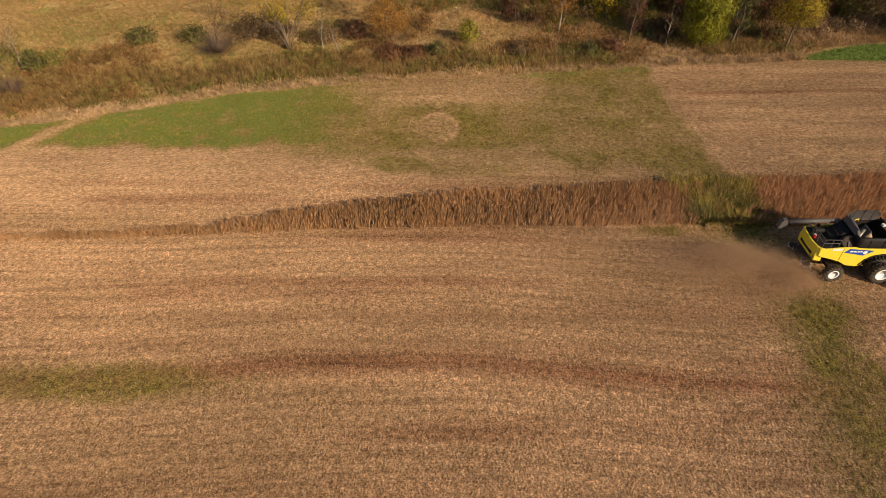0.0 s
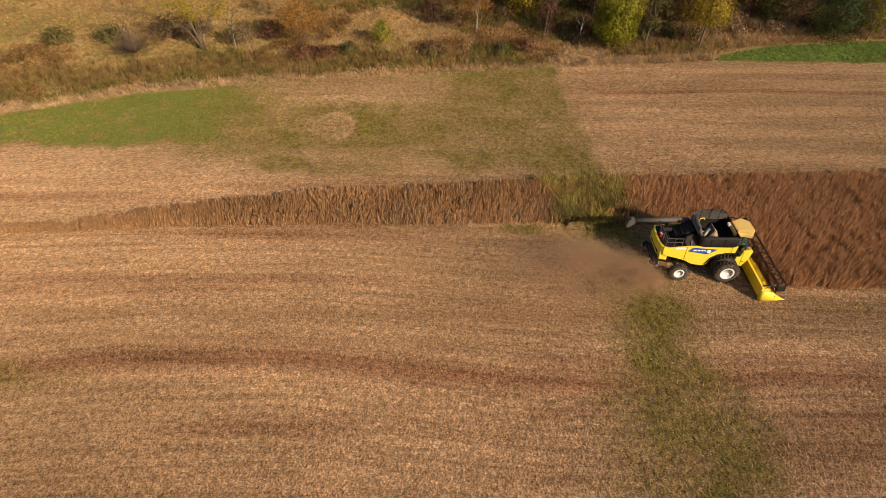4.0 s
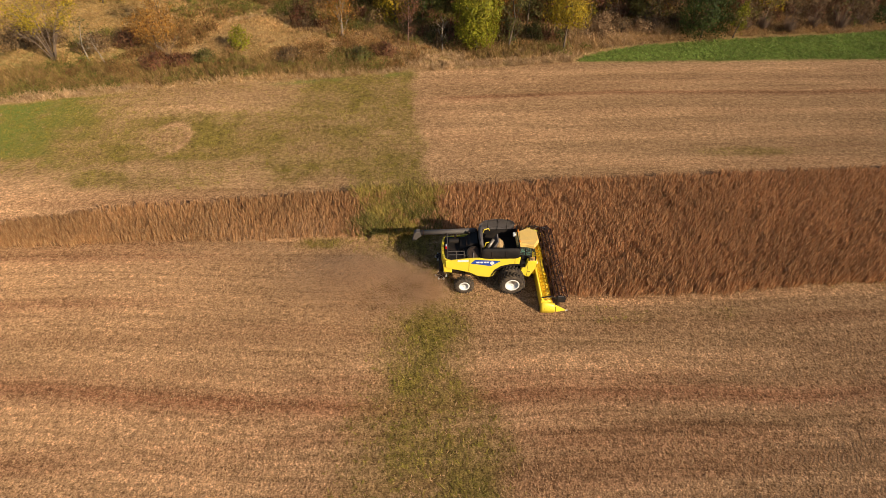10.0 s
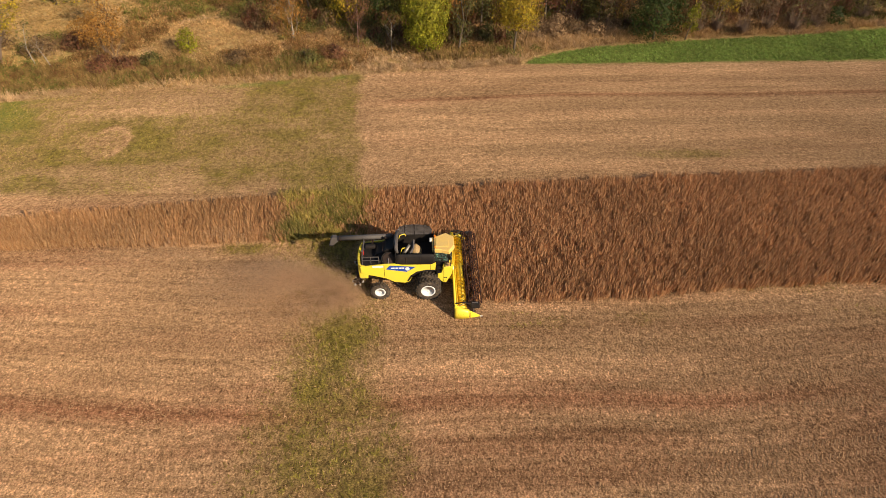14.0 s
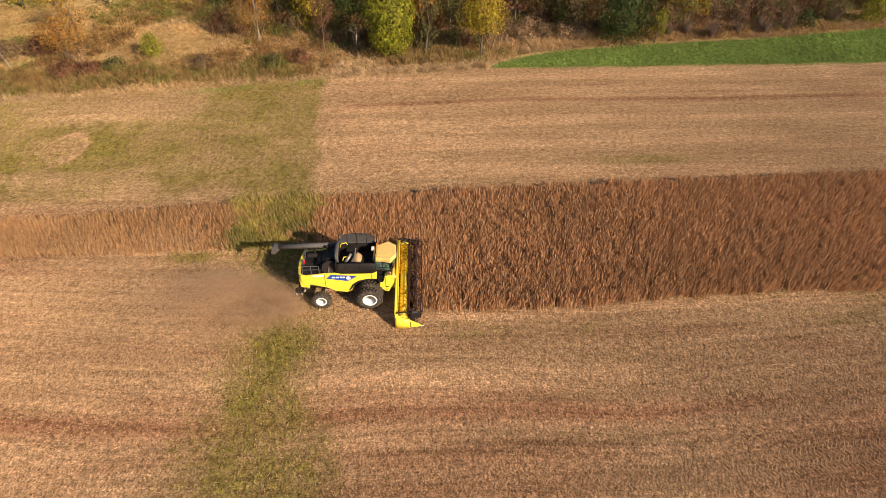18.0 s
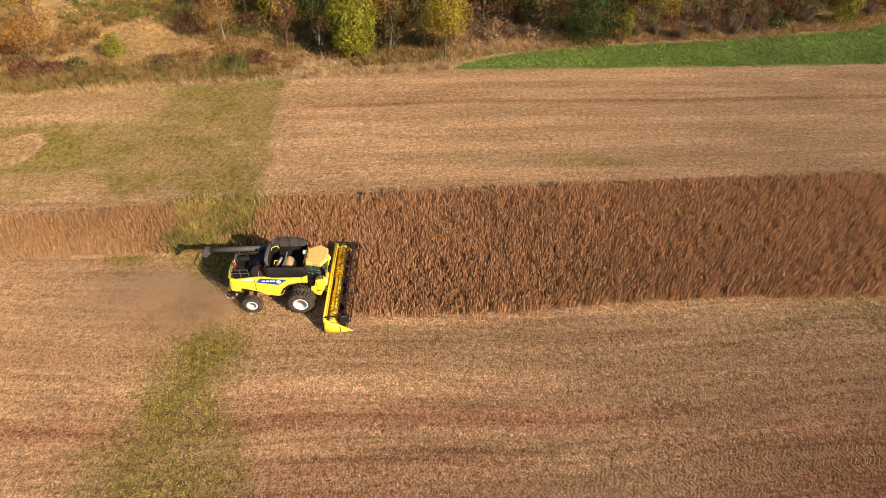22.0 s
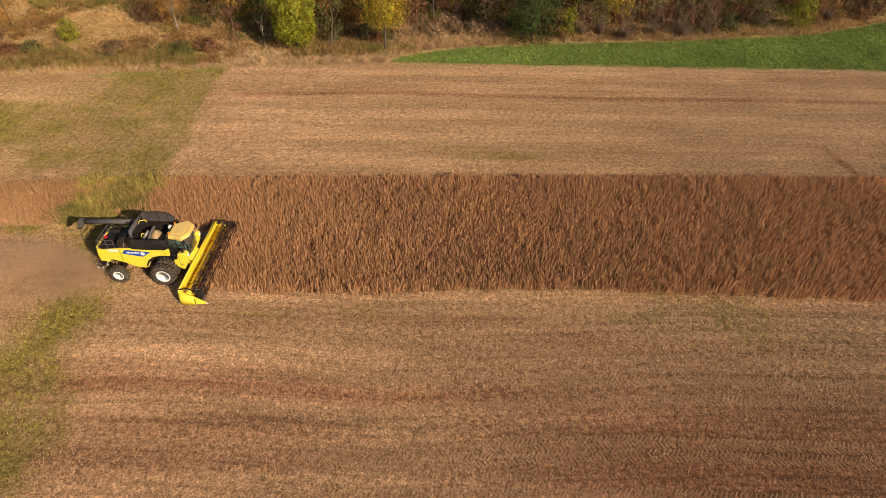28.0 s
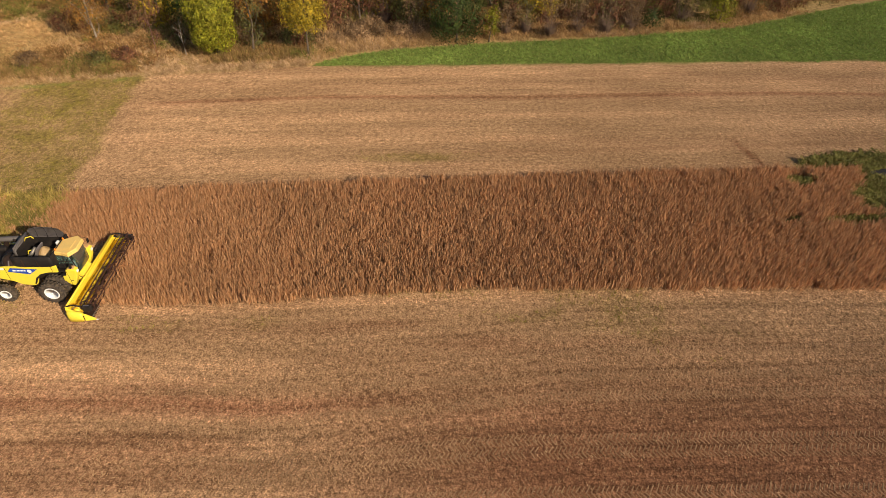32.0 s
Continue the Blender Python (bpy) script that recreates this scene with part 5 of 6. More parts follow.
def make_combine(m):
    c = anchor("combine_harvester", m, "yellow combine harvester with black grain tank and wide front header", "combine harvester")
    # undercarriage
    part("chassis", box(-4.7, 0.9, -0.85, 0.85, 0.95, 2.0, 0.06), STEEL_DARK, c, "dark dusty chassis")
    part("front_axle", rod((0, -1.9, 0.97), (0, 1.9, 0.97), 0.16, sides=12), STEEL_DARK, c)
    part("rear_axle", box(-3.82, -3.54, -1.75, 1.75, 0.66, 0.9, 0.05), STEEL_DARK, c)
    for side in (-1, 1):
        for y in (1.50, 2.24):
            make_wheel("front_wheel", c, 0.0, side * y, 0.97, 0.54, 0.56, side, 22)
        make_wheel("rear_wheel", c, -3.68, side * 2.08, 0.75, 0.5, 0.42, side, 20)
    # yellow flanks, arched over the wheels
    for side in (-1, 1):
        y0, y1 = side * 1.38, side * 1.50
        flank = [(-5.08, 2.06), (-4.75, 1.90), (-4.1, 1.74), (-3.2, 1.46), (-2.6, 1.10), (-1.75, 0.98), (-1.42, 1.12), (-1.15, 1.72), (-0.72, 2.04), (-0.1, 2.2), (0.55, 2.2), (0.62, 2.95), (-0.4, 3.0), (-2.5, 2.92), (-3.3, 2.90), (-5.12, 2.66)]
        f = part("side_panel", plate(flank, min(y0, y1), max(y0, y1), 0.025), YELLOW, c, "glossy yellow side panel with a blue stripe")
        yo = side * 1.506
        part("panel_seam", box(-3.33, -3.30, min(yo, yo + side * 0.004), max(yo, yo + side * 0.004), 1.62, 2.84), BLACK, f)
        part("panel_seam", box(0.18, 0.205, min(yo, yo + side * 0.004), max(yo, yo + side * 0.004), 2.22, 2.95), BLACK, f)
        blue = [(-3.20, 2.42), (-2.86, 2.80), (-0.90, 2.64), (-1.20, 2.42), (-1.62, 2.14)]
        part("stripe", plate(blue, min(yo, yo + side * 0.005), max(yo, yo + side * 0.005)), BLUE, f, "blue painted stripe")
        disc = turned([(side * 1.511, 0.17), (side * 1.515, 0.17)], 20)
        part("badge", moved(disc, Matrix.Translation((-1.55, 0, 2.45))), WHITE, f, "pale round badge")
        for k, (x, w) in enumerate(((-2.78, 0.26), (-2.46, 0.22), (-2.18, 0.2), (-1.94, 0.14))):
            part("lettering_bar", box(x, x + w, min(yo + side * 0.005, yo + side * 0.009), max(yo + side * 0.005, yo + side * 0.009), 2.46, 2.60), WHITE, f, "white lettering bar")
        part("mark_bar", box(-4.2, -3.36, min(yo, yo + side * 0.006), max(yo, yo + side * 0.006), 2.60, 2.80), WHITE, f, "plain white bar")
        # dark wheel arch lining
        arch = [(-1.5, 1.16), (-1.18, 1.7), (-0.74, 2.02), (-0.1, 2.17), (0.6, 2.17), (0.6, 2.32), (-0.15, 2.32), (-0.85, 2.14), (-1.32, 1.76), (-1.62, 1.16)]
        part("wheel_arch", plate(arch, min(side * 1.0, side * 1.53), max(side * 1.0, side * 1.53)), BLACK, c, "black rubber wheel arch")
        front = [(0.72, 1.42), (1.12, 1.02), (1.42, 0.96), (1.80, 1.75), (1.92, 2.46), (1.62, 2.60), (1.18, 2.52), (1.06, 2.02), (0.76, 1.86)]
        skirt = part("front_skirt", plate(front, min(side * 1.06, side * 1.50), max(side * 1.06, side * 1.50), 0.04), YELLOW, c, "yellow front fender with a worn orange step")
        part("step_plate", box(1.34, 1.78, min(side * 1.08, side * 1.46), max(side * 1.08, side * 1.46), 2.57, 2.63, 0.015), STEP_ORANGE, skirt, "worn orange step")
        part("fender_mark", box(1.22, 1.46, min(side * 1.502, side * 1.508), max(side * 1.502, side * 1.508), 1.45, 1.52), BLACK, skirt)
        part("fender_seam", box(1.20, 1.225, min(side * 1.502, side * 1.507), max(side * 1.502, side * 1.507), 1.1, 2.46), BLACK, skirt)
        part("black_step", box(0.66, 1.04, min(side * 1.1, side * 1.5), max(side * 1.1, side * 1.5), 1.95, 2.02, 0.01), BLACK, c)
        part("black_step", box(0.66, 1.04, min(side * 1.1, side * 1.46), max(side * 1.1, side * 1.46), 2.3, 2.36, 0.01), BLACK, c)
    # rear hood and chopper
    hood = [(-5.25, 1.45), (-4.6, 1.35), (-4.6, 2.5), (-5.12, 2.5), (-5.3, 2.2)]
    part("rear_hood", plate(hood, -1.37, 1.37, 0.07), YELLOW, c, "rounded yellow rear hood")
    outer = [(-4.75, -1.50), (-5.05, -1.46), (-5.28, -1.22), (-5.40, -0.6), (-5.42, 0.2), (-5.34, 0.95), (-5.18, 1.36)]
    inner = [(-5.08, 1.30), (-5.17, 0.9), (-5.22, 0.2), (-5.21, -0.6), (-5.11, -1.12), (-4.98, -1.34), (-4.75, -1.38)]
    rim = bmesh.new()
    lo, hi = [rim.verts.new((x, y, 2.05)) for x, y in outer + inner], [rim.verts.new((x, y, 2.76)) for x, y in outer + inner]
    n = len(lo)
    rim.faces.new(lo), rim.faces.new(hi)
    for k in range(n):
        rim.faces.new((lo[k], lo[(k + 1) % n], hi[(k + 1) % n], hi[k]))
    bmesh.ops.recalc_face_normals(rim, faces=rim.faces)
    bmesh.ops.bevel(rim, geom=[e for e in rim.edges if e.verts[0].co.z > 2.7 and e.verts[1].co.z > 2.7], offset=0.03, segments=2, affect="EDGES")
    part("rear_rim", rim, YELLOW, c, "curved yellow rim round the engine deck")
    part("rear_grille", box(-5.33, -5.29, -0.9, 0.9, 1.75, 2.2, 0.01), BLACK, c)
    part("straw_chopper", plate([(-5.5, 0.72), (-5.0, 0.95), (-4.7, 1.35), (-5.2, 1.44), (-5.6, 0.95)], -0.72, 0.72, 0.03), STEEL_DARK, c)
    for y in (-0.9, 0.9):
        spreader = new("straw_spreader")
        spreader.parent, spreader.location = c, (-5.45, y * 1.25, 0.92)
        part("disc", turned([(-0.03, 0.36), (0.03, 0.36)], 20, "z"), STEEL_DARK, spreader)
        for k in range(6):
            b = box(0.08, 0.46, -0.03, 0.03, -0.16, 0.03)
            part("bat", moved(b, Matrix.Rotation(k * math.pi / 3, 4, "Z")), PALE_STEEL, spreader)
    lamp = part("rear_light", box(-5.10, -4.93, -0.16, 0.10, 2.74, 3.02, 0.03), RED_LENS, c, "red rear lamp with a pale reflector")
    part("reflector", box(-5.11, -4.95, -0.14, 0.08, 3.022, 3.06, 0.01), WHITE, lamp)
    # engine deck with rails
    part("engine_deck", box(-5.14, -2.35, -1.36, 1.36, 2.51, 2.74, 0.04), BLACK, c, "black engine deck")
    cover = [(-4.1, 2.74), (-3.95, 3.02), (-3.5, 3.18), (-3.2, 3.46), (-2.62, 3.56), (-2.55, 2.74)]
    part("engine_cover", plate(cover, -0.42, 0.92, 0.07), BLACK, c, "black sloping engine cover")
    part("cooler_vent", box(-3.5, -3.26, -0.3, 0.8, 3.16, 3.30, 0.02), STEEL_DARK, c)
    part("radiator_box", box(-3.75, -2.5, -1.18, -0.25, 2.74, 3.02, 0.08), BLACK, c)
    screen = new("rotary_screen")
    screen.parent = c
    screen.matrix_local = Matrix.Translation((-2.98, -1.06, 3.10)) @ Matrix.Rotation(radians(52), 4, "X")
    part("rim", turned([(-0.42, 0.50), (0.08, 0.54), (0.11, 0.51), (0.09, 0.47), (0.0, 0.46)], 36, "z"), BLACK, screen)
    part("mesh", turned([(0.0, 0.46), (0.05, 0.43), (0.07, 0.08), (0.07, 0.01)], 36, "z"), STEEL_DARK, screen, "fine dark screen")
    part("wand", box(-0.045, 0.045, -0.46, 0.04, 0.08, 0.15, 0.02), GREY_FLAP, screen)
    part("exhaust", tube([(-3.2, 0.75, 3.1), (-3.2, 0.75, 3.55), (-3.32, 0.75, 3.75)], 0.08, 10), STEEL_DARK, c, smooth=True)
    part("air_cleaner", turned([(-0.35, 0.2), (0.35, 0.2), (0.4, 0.15)], 20, "x"), BLACK, c).location = (-4.45, 0.55, 3.0)
    rails = bmesh.new()
    for z in (3.15, 3.5):
        tube([(-3.7, -1.3, z), (-4.95, -1.3, z), (-4.95, 1.3, z), (-4.2, 1.3, z)], 0.032, 6, rails)
    part("handrail", rails, TUBE_PAINT, c, "dusty black tube handrail")
    for x, y in ((-3.7, -1.3), (-4.3, -1.3), (-4.95, -1.3), (-4.95, -0.45), (-4.95, 0.45), (-4.95, 1.3), (-4.2, 1.3)):
        part("rail_post", rod((x, y, 2.72), (x, y, 3.51), 0.028, sides=6), TUBE_PAINT, c)
    ladder = new("rear_ladder")
    ladder.parent = c
    for y in (-1.25, -0.85):
        part("rail", rod((-5.32, y, 1.45), (-5.18, y, 2.75), 0.022, sides=6), BLACK, ladder)
    for k in range(4):
        part("rung", rod((-5.31 + 0.03 * k, -1.25, 1.6 + 0.3 * k), (-5.31 + 0.03 * k, -0.85, 1.6 + 0.3 * k), 0.02, sides=6), AMBER if k == 1 else BLACK, ladder)
    # grain tank: sloping walls, folding flaps and the heap within
    part("tank_floor", box(-2.3, 0.45, -1.25, 1.25, 2.5, 2.75), BLACK, c)
    near, rings = bmesh.new(), []
    for x, r in ((-2.44, 0.25), (-2.40, 0.62), (-2.28, 0.86), (-2.05, 0.97), (-1.6, 1.0), (-0.6, 1.0), (0.1, 1.0), (0.34, 0.94), (0.47, 0.8), (0.52, 0.5), (0.53, 0.25)):
        section = [(-1.26, 2.62), (-1.44, 2.72), (-1.56, 3.0), (-1.60, 3.3), (-1.57, 3.62), (-1.50, 3.80), (-1.40, 3.84), (-1.34, 3.76), (-1.36, 3.0)]
        rings.append([near.verts.new((x, -1.34 + (y + 1.34) * r, 3.2 + (z - 3.2) * (0.45 + 0.55 * r))) for y, z in section])
    for r0, r1 in zip(rings, rings[1:]):
        for k in range(9):
            near.faces.new((r0[k], r0[(k + 1) % 9], r1[(k + 1) % 9], r1[k]))
    near.faces.new(rings[0]), near.faces.new(rings[-1])
    bmesh.ops.recalc_face_normals(near, faces=near.faces)
    side_wall = part("tank_side", near, BLACK, c, "black moulded tank wall with rounded ends", True)
    for x in (-1.62, -0.55):
        part("wall_rib", box(x - 0.02, x + 0.02, -1.625, -1.57, 2.95, 3.66, 0.01), STEEL_DARK, side_wall)
    part("tank_side", box(-2.42, 0.52, 1.28, 1.36, 2.6, 3.55, 0.02), BLACK, c)
    part("tank_front", box(0.46, 0.54, -1.46, 1.3, 2.6, 3.84, 0.02), BLACK, c)
    part("tank_rear", box(-2.46, -2.38, -1.46, 1.3, 2.6, 3.75, 0.02), BLACK, c)
    flap = bmesh.new()
    rows = []
    for i in range(13):
        x = -2.3 + 2.62 * i / 12
        bulge = math.sin(math.pi * i / 12) ** 0.35
        rows.append([flap.verts.new((x + 0.06 * (i - 6) / 6 * (1 - t), 1.40 - 0.12 * t - 0.22 * (1 - t) ** 3, 3.5 + 1.12 * (1 - t) ** 0.8 * (0.55 + 0.45 * bulge))) for t in (k / 6 for k in range(7))])
    for r0, r1 in zip(rows, rows[1:]):
        for k in range(6):
            flap.faces.new((r0[k], r1[k], r1[k + 1], r0[k + 1]))
    bmesh.ops.solidify(flap, geom=flap.faces[:], thickness=0.03)
    part("tank_flap", flap, GREY_FLAP, c, "domed grey folding tank cover", True)
    for x in (-1.75, -1.0, -0.25):
        part("flap_rib", tube([(x, 1.25, 3.5), (x, 1.33, 3.95), (x, 1.26, 4.42), (x, 1.13, 4.64)], 0.024, 6), BLACK, c)
    bow = [(-2.28, -0.95, 3.55), (-2.38, -0.86, 3.86), (-2.42, -0.3, 4.04), (-2.40, 0.5, 4.12), (-2.28, 1.0, 4.1)]
    band, rings = bmesh.new(), []
    for k, (x, y, z) in enumerate(bow):
        wide = (0.16, 0.26, 0.32, 0.30, 0.16)[k]
        rings.append([band.verts.new((x + dx, y, z + dz)) for dx, dz in ((-wide * 0.5, -0.05), (-wide * 0.4, 0.06), (wide * 0.4, 0.11), (wide * 0.55, 0.02), (wide * 0.3, -0.08))])
    for r0, r1 in zip(rings, rings[1:]):
        for k in range(5):
            band.faces.new((r0[k], r0[(k + 1) % 5], r1[(k + 1) % 5], r1[k]))
    band.faces.new(rings[0]), band.faces.new(rings[-1])
    bmesh.ops.recalc_face_normals(band, faces=band.faces)
    part("tank_hoop", band, TUBE_PAINT, c, "broad dark padded flap over the tank's rear", True)
    part("rear_flap", plate([(-2.50, 3.6), (-2.44, 3.6), (-2.38, 4.15), (-2.44, 4.15)], -0.8, 1.15), GREY_FLAP, c)
    part("cross_brace", tube([(-2.1, -0.2, 2.8), (-1.95, -0.1, 3.3), (-1.2, 0.1, 3.3), (-1.1, 0.3, 2.8)], 0.05, 8), YELLOW, c, smooth=True)
    part("hoop_handle", tube([(-2.2, 0.35, 3.9), (-2.1, 0.45, 4.15), (-1.75, 0.6, 4.15), (-1.65, 0.65, 3.9)], 0.035, 6), YELLOW, c, smooth=True)
    part("filling_auger", rod((-2.0, -0.5, 2.8), (-1.35, 0.0, 3.55), 0.13, sides=12), WORN_STEEL, c, smooth=True)
    part("auger_hood", plate([(-1.55, 2.8), (-1.25, 2.8), (-1.0, 3.65), (-1.08, 3.7)], -0.45, 0.5, 0.01), GREY_FLAP, c)
    heap = bmesh.new()
    bmesh.ops.create_uvsphere(heap, u_segments=28, v_segments=14, radius=1)
    for v in heap.verts:
        r = math.hypot(v.co.x, v.co.y)
        v.co = Vector((-0.92 + v.co.x * 0.5, v.co.y * 0.75 + 0.1, 2.72 + (0.72 * max(0, v.co.z) ** 1.6 + 0.05 * noise.noise(v.co * 3.1)) * (1.1 - 0.3 * r)))
    part("bean_heap", heap, BEANS, c, "heap of tan soya beans in the tank", True)
    # unloading auger folded back along the far flank
    auger = part("unloading_auger", rod((-2.75, 1.18, 3.50), (-7.0, 1.02, 3.48), 0.2, sides=20), TUBE_PAINT, c, "long dark grey unloading tube folded to the rear", True)
    spout = [(-6.95, 3.28), (-7.05, 3.69), (-7.34, 3.70), (-7.50, 3.56), (-7.66, 2.96), (-7.36, 2.90)]
    part("elbow", plate(spout, 0.81, 1.23, 0.05), TUBE_PAINT, auger, "square-shouldered dark discharge spout")
    part("spout_lip", box(-7.69, -7.34, 0.79, 1.25, 2.85, 2.95, 0.02), BLACK, auger)
    part("collar", rod((-6.85, 1.02, 3.48), (-6.75, 1.02, 3.48), 0.235, sides=20), STEEL_DARK, auger)
    part("work_lamp", box(-4.9, -4.8, 0.76, 0.84, 3.4, 3.5, 0.02), STEEL_DARK, auger)
    part("pivot", tube([(-2.62, 1.1, 2.7), (-2.62, 1.15, 3.2), (-2.8, 1.18, 3.50)], 0.23, 14), STEEL_DARK, c, smooth=True)
    part("cradle", box(-4.35, -4.25, 0.8, 1.25, 2.74, 3.3), STEEL_DARK, c)
    # cab
    roof = bmesh.new()
    shape = [(0.34, -0.86), (0.34, 0.62), (0.78, 0.80), (1.42, 1.16), (2.02, 0.72), (2.06, -0.42), (1.62, -1.12), (1.05, -0.92)]
    lo, hi = [roof.verts.new((x, y, 3.5)) for x, y in shape], [roof.verts.new((x, y, 3.80)) for x, y in shape]
    roof.faces.new(lo), roof.faces.new(hi)
    for k in range(8):
        roof.faces.new((lo[k], lo[(k + 1) % 8], hi[(k + 1) % 8], hi[k]))
    bmesh.ops.recalc_face_normals(roof, faces=roof.faces)
    bmesh.ops.bevel(roof, geom=[e for e in roof.edges if e.verts[0].co.z > 3.6 and e.verts[1].co.z > 3.6], offset=0.07, segments=3, affect="EDGES")
    cab_roof = part("cab_roof", roof, ROOF, c, "dusty pale yellow cab roof")
    part("roof_panel", box(0.62, 1.6, -0.55, 0.5, 3.802, 3.83, 0.012), ROOF, cab_roof)
    part("aerial_box", box(0.16, 0.34, 0.2, 0.5, 3.62, 3.84, 0.03), WHITE, cab_roof, "small pale aerial box")
    for y in (-0.85, -0.5, 0.5, 0.85):
        part("roof_lamp", box(1.66 - abs(y) * 0.1, 1.76 - abs(y) * 0.1, y - 0.09, y + 0.09, 3.44, 3.56, 0.02), WHITE, cab_roof)
    for y in (-0.98, 0.98):
        part("beacon", turned([(3.80, 0.07), (3.94, 0.065), (3.98, 0.03)], 12, "z"), AMBER, cab_roof).location = (0.56, y * 0.66, 0)
        part("cab_post", rod((0.48, y, 1.9), (0.48, y, 3.5), 0.05, sides=8), BLACK, c)
        part("cab_post", rod((1.62, y * 0.8, 1.75), (1.5, y * 0.86, 3.5), 0.045, sides=8), BLACK, c)
        part("side_window", plate([(0.52, 2.72), (1.54, 2.66), (1.46, 3.48), (0.52, 3.48)], min(y * 0.94, y * 0.955), max(y * 0.94, y * 0.955)), GLASS, c, "green-tinted side window")
        part("cab_door", plate([(0.52, 1.9), (1.60, 1.85), (1.55, 2.67), (0.52, 2.73)], min(y * 0.93, y * 0.97), max(y * 0.93, y * 0.97), 0.01), BLACK, c, "black lower half of the cab door")
        part("door_bar", tube([(0.56, y * 0.99, 2.9), (1.0, y, 2.98), (1.5, y * 0.98, 2.9)], 0.028, 6), BLACK, c)
        part("window_post", rod((1.06, y * 0.96, 2.48), (1.02, y * 0.96, 3.5), 0.03, sides=6), BLACK, c)
    part("windscreen", tube_screen(), GLASS, c, "curved tinted windscreen")
    part("cab_floor", box(0.45, 1.7, -0.95, 0.95, 1.72, 1.88, 0.03), BLACK, c)
    part("cab_back", box(0.42, 0.47, -0.95, 0.95, 1.88, 3.5), BLACK, c)
    part("seat", plate([(0.65, 2.15), (1.15, 2.15), (1.15, 2.28), (0.82, 2.3), (0.72, 2.95), (0.6, 2.95)], -0.27, 0.27, 0.04), SEAT, c, "teal-grey seat")
    part("console", box(0.9, 1.5, -0.75, -0.42, 1.88, 2.62, 0.04), SEAT, c, "pale grey-green side console")
    part("steering_column", tube([(1.5, 0, 1.88), (1.38, 0, 2.5), (1.3, 0, 2.58)], 0.05, 8), BLACK, c)
    # platforms beside the cab
    for side in (-1, 1):
        part("platform", box(0.55, 1.65, min(side * 1.0, side * 1.05), max(side * 1.0, side * 1.05), 2.0, 2.08, 0.01), STEEL_DARK, c)
        for x in (0.68, 1.28):
            part("rail_post", rod((x, side * 1.44, 1.98), (x, side * 1.44, 3.05), 0.02, sides=6), BLACK, c)
        part("handrail", tube([(0.68, side * 1.44, 3.05), (1.0, side * 1.46, 3.12), (1.28, side * 1.44, 3.05)], 0.022, 6), BLACK, c)
        part("mirror_arm", tube([(1.45, side * 1.0, 3.45), (1.7, side * 1.4, 3.4), (1.72, side * 1.55, 3.1)], 0.02, 6), BLACK, c)
        part("mirror", box(1.70, 1.77, side * 1.55 - 0.12, side * 1.55 + 0.12, 2.76, 3.12, 0.025), BLACK, c, "black mirror housing")
        part("headlamp", box(1.90, 1.97, side * 1.28 - 0.12, side * 1.28 + 0.12, 2.2, 2.38, 0.02), WHITE, c)
    part("ladder_fold", box(0.75, 1.25, 1.52, 1.62, 1.2, 2.0, 0.02), STEEL_DARK, c)
    # feeder house
    feeder = [(0.75, 1.15), (2.05, 0.42), (2.1, 1.12), (1.0, 1.78)]
    fh = part("feeder_house", plate(feeder, -0.72, 0.72, 0.03), YELLOW, c, "yellow sloping feeder house")
    part("drive_guard", plate([(0.95, 1.2), (1.95, 0.62), (2.0, 0.92), (1.05, 1.55)], -0.9, -0.73, 0.03), YELLOW, fh)
    part("hydraulic_hose", tube([(1.3, -0.95, 1.9), (1.7, -1.05, 1.5), (2.0, -1.0, 1.2)], 0.03, 6), BLACK, fh)
    make_header(c)
    return c


def tube_screen():
    bm = bmesh.new()
    rows = []
    for z, x0 in ((1.85, 1.72), (2.7, 1.78), (3.48, 1.62)):
        rows.append([bm.verts.new((x0 + 0.14 * math.cos(a * 1.2), 0.84 * math.sin(a) / math.sin(1.0), z)) for a in (-1 + 0.2 * k for k in range(11))])
    for r0, r1 in zip(rows, rows[1:]):
        for k in range(10):
            bm.faces.new((r0[k], r0[k + 1], r1[k + 1], r1[k]))
    bmesh.ops.solidify(bm, geom=bm.faces[:], thickness=0.012)
    return bm


